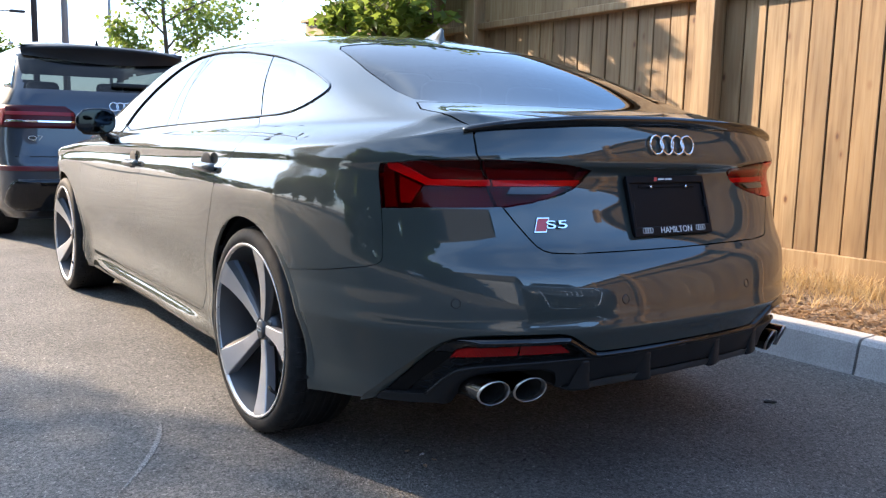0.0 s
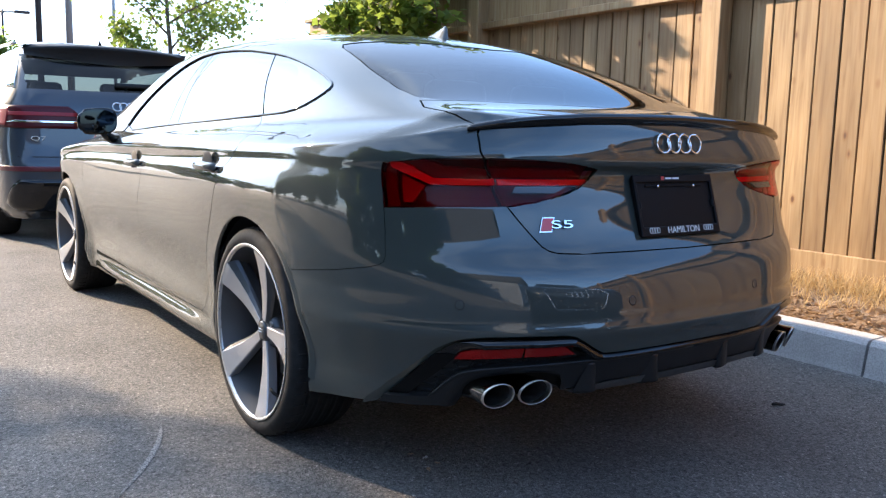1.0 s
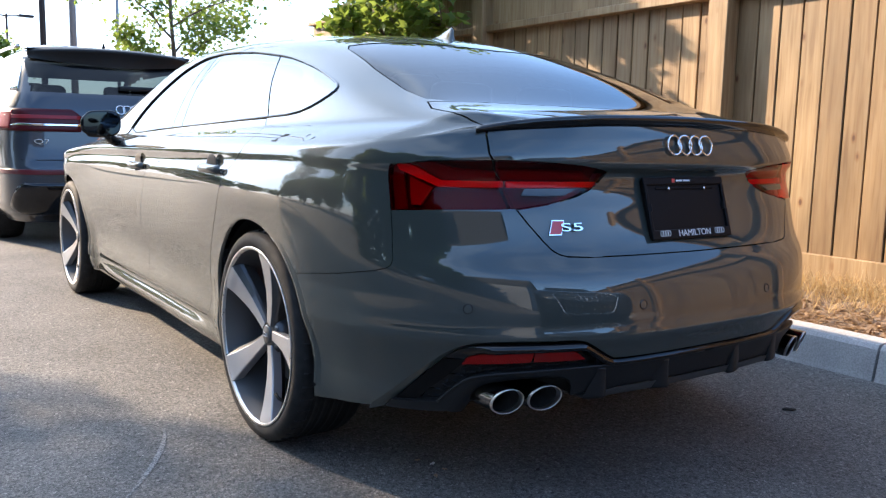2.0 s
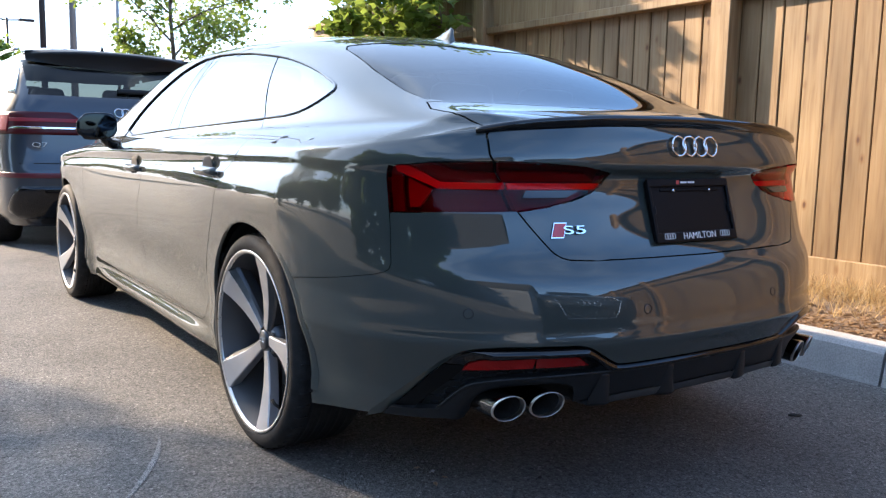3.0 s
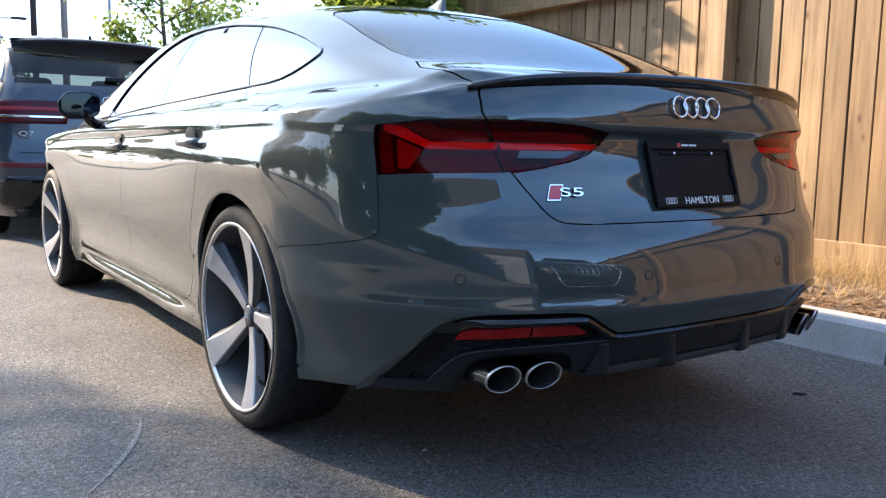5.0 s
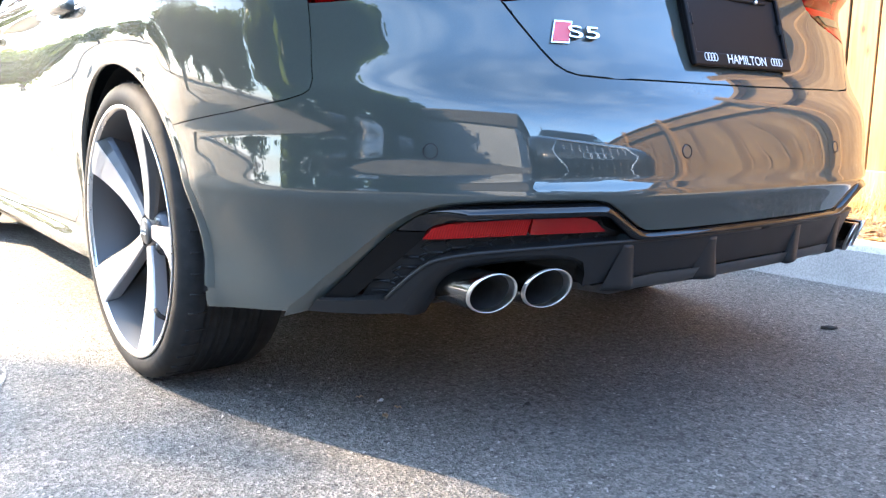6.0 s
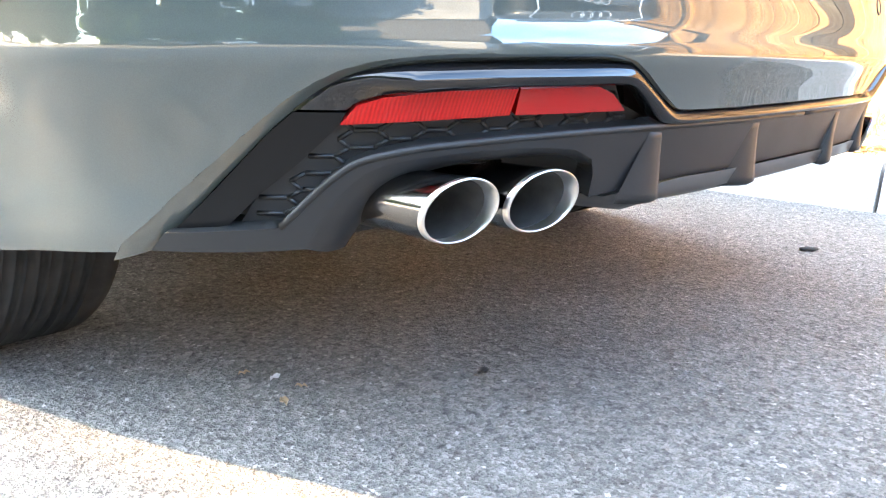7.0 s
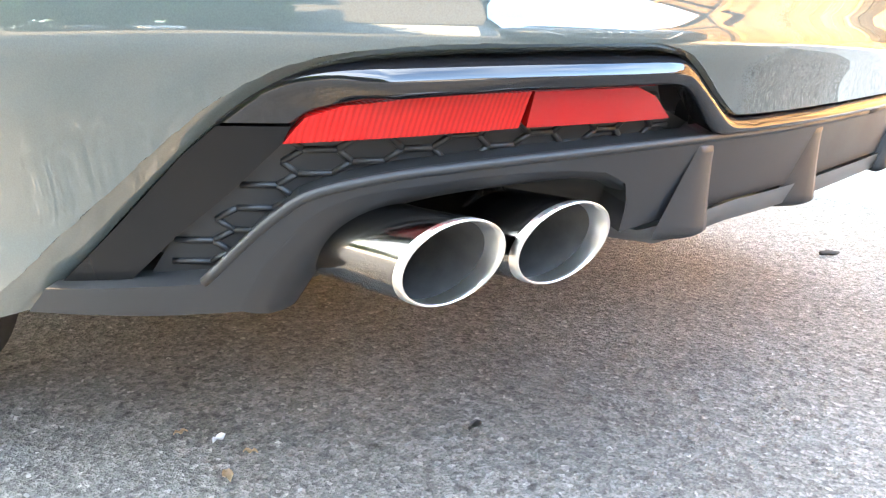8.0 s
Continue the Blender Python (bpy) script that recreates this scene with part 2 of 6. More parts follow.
wave.inputs["Scale"].default_value = 95
ribs = REFLECTOR.node_tree.nodes.new("ShaderNodeTexCoord")
REFLECTOR.node_tree.links.new(ribs.outputs["Object"], wave.inputs["Vector"])
wave.bands_direction = "X"
bump(REFLECTOR, wave.outputs[1], 0.5, 0.001)
colour_from(REFLECTOR, ramp(REFLECTOR, wave.outputs[1], [(0.2, (0.24, 0.004, 0.004)), (0.8, (0.34, 0.007, 0.006))]).outputs[0])
RED_PLAIN = material("plain_red_reflector", (0.24, 0.004, 0.004), 0.2, 0, 0.3, Specular_IOR_Level=0.3)
SEAT = material("dark_leather", (0.02, 0.02, 0.021), 0.5)
WHITE_PRINT = material("white_print", (0.75, 0.75, 0.75), 0.5)
RED_PRINT = material("red_print", (0.5, 0.02, 0.03), 0.35, 0, 0.6)
MIRROR_GLASS = material("mirror_glass", (0.022, 0.027, 0.033), 0.02, 1.0)
# ---- the saloon's skin, as smooth curves: x across, y forward of the rear axle, z up ----
def spline(knots):
    """A smooth curve through (at, value) pairs with no overshoot."""
    k = np.array(knots, float)
    X, Y = k[:, 0], k[:, 1]
    h, d = np.diff(X), np.diff(Y) / np.diff(X)
    m = np.zeros(len(X))
    m[0], m[-1] = d[0], d[-1]
    for i in range(1, len(X) - 1):
        if d[i - 1] * d[i] > 0:
            w1, w2 = 2 * h[i] + h[i - 1], h[i] + 2 * h[i - 1]
            m[i] = (w1 + w2) / (w1 / d[i - 1] + w2 / d[i])

    def value(t):
        t = np.clip(np.asarray(t, float), X[0], X[-1])
        i = np.clip(np.searchsorted(X, t) - 1, 0, len(h) - 1)
        s = (t - X[i]) / h[i]
        return ((1 + 2 * s) * (1 - s) ** 2 * Y[i] + s * (1 - s) ** 2 * h[i] * m[i]
                + s * s * (3 - 2 * s) * Y[i + 1] + s * s * (s - 1) * h[i] * m[i + 1])
    return value


def soft(curve, lo, hi, width):
    """The same curve with its bends evened out over a width."""
    at = np.linspace(lo - 4 * width, hi + 4 * width, 900)
    v = curve(at)
    k = np.exp(-.5 * ((at - at[450]) / width) ** 2)
    k = k / k.sum()
    out = np.convolve(np.concatenate([np.full(450, v[0]), v, np.full(450, v[-1])]), k, "same")[450:-450]
    return lambda t: np.interp(t, at, out)


AXLE, NOSE, HUB = 2.825, 3.71, 0.333
Y0 = -0.25                      # where the rounded tail begins
# half width at the doors, tail end on the centre line, tail roundness, by height
half_width = spline([(0.19, .845), (0.24, .868), (0.30, .872), (0.36, .872), (0.46, .890), (0.58, .912), (0.68, .921), (0.78, .917), (0.86, .908),
                     (0.90, .902), (0.93, .893), (1.0, .862), (1.05, .84)])
tail_y = spline([(0.19, -.93), (0.30, -.965), (0.40, -.992), (0.44, -1.006), (0.478, -1.0215), (0.505, -1.012), (0.531, -1.0102), (0.55, -1.0072), (0.589, -.9985), (0.62, -.987), (0.648, -.969), (0.668, -.952), (0.70, -.932),
                 (0.78, -.902), (0.86, -.880), (0.88, -.884), (0.892, -.902), (0.91, -.908), (0.96, -.900), (1.0, -.888), (1.05, -.88)])
square = spline([(0.19, 2.9), (0.55, 3.0), (0.80, 3.5), (0.90, 3.4), (1.05, 3.0)])
side_taper = spline([(-.25, 1.0), (0.6, .998), (1.4, .985), (2.2, .985), (2.9, .985), (3.1, .978), (3.4, .94)])
nose_y = spline([(0.19, 3.55), (0.35, 3.69), (0.5, 3.71), (0.65, 3.68), (0.8, 3.56), (1.05, 3.3)])
# the shoulder line: height by angle round the tail (degrees from straight back), then by length
shoulder_tail = spline([(0, 1.018), (25, 1.013), (40, 1.0), (52, .985), (62, .958), (72, .938), (90, .925)])
shoulder_side = spline([(-.25, .925), (0.1, .918), (0.6, .908), (1.2, .896), (2.0, .885), (2.6, .862), (3.1, .80), (3.45, .70), (3.7, .60)])

tail_half = spline([(0.19, .845), (0.24, .868), (0.30, .872), (0.36, .878), (0.46, .900), (0.58, .908), (0.68, .914), (0.78, .915), (0.86, .908),
                    (0.90, .902), (0.93, .893), (1.0, .862), (1.05, .84)])
half_width, tail_half = soft(half_width, .19, 1.05, .022), soft(tail_half, .19, 1.05, .022)
tail_y = soft(tail_y, .19, 1.05, .006)
square = soft(square, .19, 1.05, .05)
shoulder_side = soft(shoulder_side, -.25, 3.7, .10)


def tail_outline(z, deg):
    """Plan outline of the tail at a height, seen at an angle from (0, Y0): x and y, for the left half."""
    turn = np.clip((np.asarray(deg, float) - 55) / 33, 0, 1)
    turn = turn * turn * (3 - 2 * turn)
    a, b, n = half_width(z) * turn + tail_half(z) * (1 - turn), Y0 - tail_y(z), square(z)
    t = np.radians(deg)
    c, s = np.cos(t), np.sin(t)
    r = np.full(np.broadcast(z, deg).shape, .8)
    for _ in range(30):
        f = (np.maximum(r * s, 0) / a) ** n + (np.maximum(r * c, 0) / b) ** 2.3 - 1
        g = n * (np.maximum(r * s, 1e-9) / a) ** n / r + 2.3 * (np.maximum(r * c, 1e-9) / b) ** 2.3 / r
        r = np.clip(r - f / np.maximum(g, .3), .3, 1.3)
    return -r * s, Y0 - r * c


def side_x(y, z):
    """Half width of the flank with its arches, hollows and lines (negative: left)."""
    x = half_width(z) * side_taper(y)
    over = np.maximum(y - 2.75, 0) / np.maximum(nose_y(z) - 2.75, .05)
    x = x * np.maximum(1 - np.minimum(over, 1) ** 2.6, 1e-4) ** (1 / 2.6)
    for yc in (0.0, AXLE):                                      # flared arches
        r = np.hypot(y - yc, z - HUB)
        x = x + .026 * np.exp(-((r - .37) / .07) ** 2) * np.clip((.60 - z) / .3, 0, 1)
        x = x + .021 * np.exp(-((y - yc) / .46) ** 2 - ((z - .79) / .085) ** 2)   # muscle over the wheel
    door = 1 / (1 + np.exp(-(y - .55) / .08)) / (1 + np.exp((y - 2.25) / .08))
    x = x - .015 * door * np.exp(-((z - .45) / .085) ** 2)      # hollow along the doors
    x = x - .014 * door * np.exp(-((z - .272) / .020) ** 2) + .014 * door * np.exp(-((z - .218) / .022) ** 2)   # sill ledge
    x = x - .007 * np.exp(-((z - (shoulder_side(y) - .045)) / .022) ** 2)
    return -x


def lower_skin(s, v):
    """s: 0 the tail's middle, 1 its end at Y0, 2 the nose; v: 0 the sill, 1 the shoulder."""
    s, v = np.broadcast_arrays(np.asarray(s, float), np.asarray(v, float))
    deg, y = np.minimum(s, 1) * 90, Y0 + np.maximum(s - 1, 0) * (NOSE - Y0)
    top = np.where(s < 1, shoulder_tail(deg), shoulder_side(y))
    z = .19 + v * (top - .19)
    tx, ty = tail_outline(z, deg)
    y_side = np.minimum(y, nose_y(z) - .002)
    sx = side_x(y_side, z)
    blend = np.clip((s - .72) / .28, 0, 1) ** 2
    # arch flare reaches round the tail a little
    tx = tx + (side_x(ty, z) + half_width(z) * side_taper(ty)) * blend
    # crease round the bumper's corner: the skin leans in above it, and under below it
    fold = .015 * np.maximum(0, np.where(z > .470, 1 - (z - .470) / .10, 1 - (.470 - z) / .14))
    ease = lambda q: np.clip(q, 0, 1) ** 2 * (3 - 2 * np.clip(q, 0, 1))
    fold = fold * ease((deg - 50) / 20) * ease((90 - deg) / 10)
    away = np.hypot(tx, ty - Y0)
    tx, ty = tx + fold * tx / away, ty + fold * (ty - Y0) / away
    out = np.stack([np.where(s < 1, tx, sx), np.where(s < 1, ty, y_side), z], -1)
    return out


CORNER = 0.62                    # s of the deck's corner
centre_z = spline([(-.91, 1.012), (-.80, 1.024), (-.66, 1.046), (-.5, 1.105), (-.2, 1.222), (0.1, 1.312), (0.32, 1.347), (0.7, 1.375), (1.25, 1.386), (1.7, 1.365),
                   (2.05, 1.29), (2.45, 1.125), (2.8, .985), (3.1, .935), (3.4, .87), (3.6, .76), (3.71, .62)])
rail_x = spline([(-.8, .56), (-.55, .585), (-.2, .575), (0.2, .555), (0.8, .555), (1.4, .565), (1.8, .58), (2.2, .64), (2.6, .70), (3.0, .64), (3.7, .35)])
rail_z = spline([(-.8, 1.018), (-.6, 1.048), (-.4, 1.107), (-.1, 1.20), (0.2, 1.262), (0.55, 1.300), (1.0, 1.322), (1.4, 1.322), (1.75, 1.285), (2.1, 1.175), (2.5, .99), (2.8, .935),
                 (3.1, .885), (3.4, .80), (3.71, .60)])
belt_x = spline([(-.8, .66), (-.5, .735), (-.2, .785), (0.3, .80), (1.2, .80), (2.0, .785), (2.5, .78), (3.0, .75), (3.7, .45)])
belt_z = spline([(-.8, 1.005), (-.5, .999), (-.2, .995), (0.2, .987), (0.8, .972), (1.5, .955), (2.2, .938), (2.6, .905), (3.0, .85), (3.4, .75), (3.71, .60)])

centre_z, rail_z, belt_z = (soft(c, -.9, 3.71, .06) for c in (centre_z, rail_z, belt_z))
rail_x, belt_x = (soft(c, -.8, 3.7, .08) for c in (rail_x, belt_x))


def upper_skin(p, u):
    """p: 0 the deck's edge, 1 the nose; u: 0 the middle, 1 the shoulder."""
    p, u = np.broadcast_arrays(np.asarray(p, float), np.asarray(u, float))
    s = CORNER + p * (2 - CORNER)
    side = lower_skin(s, np.ones_like(s))
    lip, corner = lower_skin(u * CORNER, np.ones_like(u)), lower_skin(np.full_like(u, CORNER), np.ones_like(u))
    ya = side[..., 1]
    fade = 1 / (1 + np.exp((ya - .1) / .22)) * .88 + .12
    y = ya + (lip[..., 1] - corner[..., 1]) * fade
    y = np.minimum(y, NOSE - .01)
    # knots across: middle, rail, belt, shoulder
    xr, xb, xs = rail_x(y), belt_x(y), -side[..., 0]
    zc, zr, zb, zs = centre_z(y), rail_z(y), belt_z(y), side[..., 2]
    xr, xb = np.minimum(xr, xs * .86), np.minimum(xb, xs * .96)
    U = np.array([0, .55, .84, 1.0])
    t1, t2, t3 = np.clip(u / U[1], 0, 1), np.clip((u - U[1]) / (U[2] - U[1]), 0, 1), np.clip((u - U[2]) / (U[3] - U[2]), 0, 1)
    # roof: a crown, steepening at the rail; glass: almost straight; sill: curved out to the shoulder
    slope = (zr - zb) / np.maximum(xb - xr, .02)
    zroof = zc + (zr - zc) * (.72 * t1 ** 2 + .28 * t1 ** 7)
    xroof = xr * t1
    bulge = .018 * np.sin(np.pi * t2)
    xg, zg = xr + (xb - xr) * t2 + bulge * np.clip(slope, 0, 1.2), zr + (zb - zr) * t2 + bulge * .6
    xs3, zs3 = xb + (xs - xb) * (1 - (1 - t3) ** 1.18), zb + (zs - zb) * t3 ** 1.12
    x = np.where(u < U[1], xroof, np.where(u < U[2], xg, xs3))
    z = np.where(u < U[1], zroof, np.where(u < U[2], zg, zs3))
    out = np.stack([-x, y, z], -1)
    return out, side, lip


def upper_grid(P, Un):
    """The whole upper skin on a grid, smoothed across the rail and joined to the lower skin at its edges."""
    p, u = np.meshgrid(P, Un, indexing="ij")
    out, side, lip = upper_skin(p, u)
    for _ in range(3):                                           # soften across
        inner = (out[:, :-2] + 2 * out[:, 1:-1] + out[:, 2:]) / 4
        out[:, 1:-1] = inner
    out[:, 0, 0] = 0
    gap = lip[0] - out[0]
    near = np.clip(1 - (out[:, :, 1] - out[0, :, 1]) / .16, 0, 1)
    out += gap[None] * (near ** 2 * (3 - 2 * near))[..., None]
    out[:, -1] = side[:, -1]
    out[:, 0, 0] = 0
    return out

# ---- ground, kerb, verge, fence ----
ASPHALT = material("asphalt", (0.06, 0.06, 0.06), 0.7, Specular_IOR_Level=0.2)
fine = noise_node(ASPHALT, 260, 3, 0.7)
vor = ASPHALT.node_tree.nodes.new("ShaderNodeTexVoronoi")
vor.inputs["Scale"].default_value = 165
tc = ASPHALT.node_tree.nodes.new("ShaderNodeTexCoord")
ASPHALT.node_tree.links.new(tc.outputs["Object"], vor.inputs["Vector"])
stone = ramp(ASPHALT, vor.outputs["Color"], [(0.0, (0.058, 0.0575, 0.0565)), (0.45, (0.105, 0.1035, 0.10)), (0.86, (0.165, 0.161, 0.155)), (1.0, (0.31, 0.30, 0.285))])
patch = ramp(ASPHALT, noise_node(ASPHALT, 1.6, 5, 0.6).outputs[0], [(0.3, (1.20, 1.19, 1.17)), (0.7, (1.86, 1.84, 1.80))])
c = mixed(ASPHALT, stone.outputs[0], patch.outputs[0], 1.0, "MULTIPLY")
c = mixed(ASPHALT, c, ramp(ASPHALT, fine.outputs[0], [(0.36, (0.45, 0.45, 0.45)), (0.48, (0.97, 0.97, 0.96)), (0.65, (1.3, 1.28, 1.25))]).outputs[0], 0.8, "MULTIPLY")
# shade of small pits and their lit edges, put into the colour
pit_shade = ramp(ASPHALT, noise_node(ASPHALT, 52, 4, 0.62).outputs[0], [(0.32, (0.42, 0.42, 0.42)), (0.43, (0.90, 0.90, 0.90)), (0.66, (1.14, 1.13, 1.12))])
c = mixed(ASPHALT, c, pit_shade.outputs[0], 1.0, "MULTIPLY")
colour_from(ASPHALT, c)
grit = noise_node(ASPHALT, 420, 2, 0.6)
rough = ASPHALT.node_tree.nodes.new("ShaderNodeMath")
rough.operation = "MULTIPLY_ADD"
rough.inputs[1].default_value = 1.2
ASPHALT.node_tree.links.new(grit.outputs[0], rough.inputs[0])
ASPHALT.node_tree.links.new(vor.outputs["Distance"], rough.inputs[2])
lumps = ASPHALT.node_tree.nodes.new("ShaderNodeMath")
lumps.operation = "MULTIPLY_ADD"
lumps.inputs[1].default_value = 1.8
ASPHALT.node_tree.links.new(noise_node(ASPHALT, 62, 3, 0.65).outputs[0], lumps.inputs[0])
ASPHALT.node_tree.links.new(rough.outputs[0], lumps.inputs[2])
bump(ASPHALT, lumps.outputs[0], 1.0, 0.006)
CONCRETE = material("concrete", (0.5, 0.49, 0.47), 0.85)
c = ramp(CONCRETE, noise_node(CONCRETE, 3, 6, 0.65).outputs[0], [(0.3, (0.31, 0.306, 0.298)), (0.7, (0.43, 0.424, 0.412))]).outputs[0]
c = mixed(CONCRETE, c, ramp(CONCRETE, noise_node(CONCRETE, 160, 3).outputs[0], [(0.35, (0.75, 0.75, 0.75)), (0.6, (1.05, 1.05, 1.05))]).outputs[0], 1.0, "MULTIPLY")
colour_from(CONCRETE, c)
bump(CONCRETE, noise_node(CONCRETE, 120, 4).outputs[0], 0.4, 0.004)
SOIL = material("dry_soil", (0.28, 0.2, 0.13), 0.95)
c = ramp(SOIL, noise_node(SOIL, 18, 6, 0.7).outputs[0], [(0.3, (0.19, 0.13, 0.085)), (0.7, (0.40, 0.30, 0.20))]).outputs[0]
colour_from(SOIL, c)
bump(SOIL, noise_node(SOIL, 40, 6, 0.7).outputs[0], 1.0, 0.03)

KERB_X, FENCE_X = 1.50, 2.50
bm = bmesh.new()
xs = sorted({-400, -60, -20, -8, -4, -2.5, -1.5, -.5, .5, KERB_X - .02, KERB_X + .05, 30, 400})
ys = [-400, -60, -20, -8, -4, -2, 0, 2, 4, 8, 20, 60, 400]
sheet(bm, [[(x, y, 0) for y in ys] for x in xs])
ground = tagged(mesh_ob("ground", bm, ASPHALT), "worn grey asphalt of the car park", "ground", kind="structure")
if ground.data.polygons[0].normal.z < 0:
    ground.data.flip_normals()


def kerb_profile(x, z):
    return [(x, -.02), (x + .012, .02), (x + .035, .13), (x + .05, .148), (x + .07, .152), (x + .17, .154), (x + .172, .1)]


kerb_line = new("kerb")
tagged(kerb_line, "pale concrete kerb edging the car park", "kerb", kind="structure")
bm = bmesh.new()
L = 1.83
ny = 6
rows = []
for i in range(ny + 1):
    y = (i / ny - .5) * (L - .012)
    rows.append([(KERB_X + (x - KERB_X), y, z + .0015 * math.sin(i * 2.1)) for x, z in kerb_profile(KERB_X, 0)])
V = sheet(bm, rows)
bm.faces.new([V[0][k] for k in range(len(V[0]))])
bm.faces.new([V[-1][k] for k in range(len(V[0]))][::-1])
bmesh.ops.recalc_face_normals(bm, faces=bm.faces)
kerb_mesh = mesh_ob("kerb_stone", bm, CONCRETE, smooth=False)
kerb_mesh.parent = kerb_line
kerb_mesh.location.y = -.70 + L / 2
for k in range(-12, 14):
    if k:
        o = kerb_mesh.copy()
        scene.collection.objects.link(o)
        o.location.y = -.70 + L / 2 + k * L

# verge: dry soil rising to the fence
bm = bmesh.new()
G = []
for i in range(22):
    x = KERB_X + .165 + (4.5 - KERB_X) * (i / 21)
    row = []
    for j in range(160):
        y = -22 + 44 * j / 159
        z = .13 + .06 * min(1, (x - KERB_X - .16) / .7) + .02 * noise.noise((x * 3, y * 3, 0)) + .012 * noise.noise((x * 9, y * 9, 3))
        row.append((x, y, max(z, .1)))
    G.append(row)
sheet(bm, G)
verge = tagged(mesh_ob("verge", bm, SOIL), "bare dry soil between kerb and fence", "soil", kind="structure")
if verge.data.polygons[0].normal.z < 0:
    verge.data.flip_normals()

# cedar fence
WOOD = material("cedar_board", (0.42, 0.25, 0.13), 0.62)
info = WOOD.node_tree.nodes.new("ShaderNodeObjectInfo")
tcw = WOOD.node_tree.nodes.new("ShaderNodeTexCoord")
add = WOOD.node_tree.nodes.new("ShaderNodeVectorMath")
mul = WOOD.node_tree.nodes.new("ShaderNodeVectorMath")
mul.operation = "SCALE"
mul.inputs[0].default_value = (13.0, 31.0, 57.0)
WOOD.node_tree.links.new(info.outputs["Random"], mul.inputs["Scale"])
WOOD.node_tree.links.new(tcw.outputs["Object"], add.inputs[0])
WOOD.node_tree.links.new(mul.outputs[0], add.inputs[1])


def wood_noise(scale, stretch, detail=4.0, dist=0.0):
    mp = WOOD.node_tree.nodes.new("ShaderNodeMapping")
    mp.inputs["Scale"].default_value = stretch
    WOOD.node_tree.links.new(add.outputs[0], mp.inputs[0])
    q = WOOD.node_tree.nodes.new("ShaderNodeTexNoise")
    q.inputs["Scale"].default_value, q.inputs["Detail"].default_value, q.inputs["Distortion"].default_value = scale, detail, dist
    WOOD.node_tree.links.new(mp.outputs[0], q.inputs["Vector"])
    return q


grain = wood_noise(7, (6, 6, 0.35), 6, 0.6)
broad = wood_noise(2.2, (2, 2, 0.5), 3)
base = ramp(WOOD, grain.outputs[0], [(0.28, (0.185, 0.112, 0.047)), (0.46, (0.255, 0.169, 0.077)), (0.72, (0.305, 0.218, 0.112))])
tone = ramp(WOOD, info.outputs["Random"], [(0.0, (0.84, 0.80, 0.75)), (0.5, (0.99, 0.97, 0.95)), (1.0, (1.10, 1.11, 1.12))])
c = mixed(WOOD, base.outputs[0], tone.outputs[0], 1.0, "MULTIPLY")
c = mixed(WOOD, c, ramp(WOOD, broad.outputs[0], [(0.35, (0.72, 0.69, 0.66)), (0.65, (1.14, 1.13, 1.12))]).outputs[0], 1.0, "MULTIPLY")
kv = WOOD.node_tree.nodes.new("ShaderNodeTexVoronoi")
kmap = WOOD.node_tree.nodes.new("ShaderNodeMapping")
kmap.inputs["Scale"].default_value = (0.0, 1.0, 0.55)
WOOD.node_tree.links.new(add.outputs[0], kmap.inputs[0])
WOOD.node_tree.links.new(kmap.outputs[0], kv.inputs["Vector"])
kv.inputs["Scale"].default_value = 7.0
knot = ramp(WOOD, kv.outputs["Distance"], [(0.0, (0.22, 0.12, 0.06)), (0.055, (0.42, 0.26, 0.15)), (0.085, (0.82, 0.70, 0.58)), (0.15, (1, 1, 1))])
c = mixed(WOOD, c, knot.outputs[0], 1.0, "MULTIPLY")
colour_from(WOOD, c)
bump(WOOD, grain.outputs[0], 0.25, 0.003)
spread(WOOD, grain.outputs[0], 0.7, 0.5)

fence = tagged(new("fence"), "new cedar board fence with posts, rails and kickboard", "fence", kind="structure")
rnd = random.Random(4)
BOARD = 0.142


def board_mesh(w, h, t, name):
    bm = bmesh.new()
    box(bm, (-t / 2, -w / 2, 0), (t / 2, w / 2, h), .004)
    ob = mesh_ob(name, bm, WOOD, smooth=False)
    me = ob.data
    bpy.data.objects.remove(ob)
    return me


def fence_piece(name, me, x, y, z, rz=0.0, rx=0.0):
    o = new(name, me)
    o.parent = fence
    o.matrix_local = pose(x, y, z, rx, 0, rz)
    return o


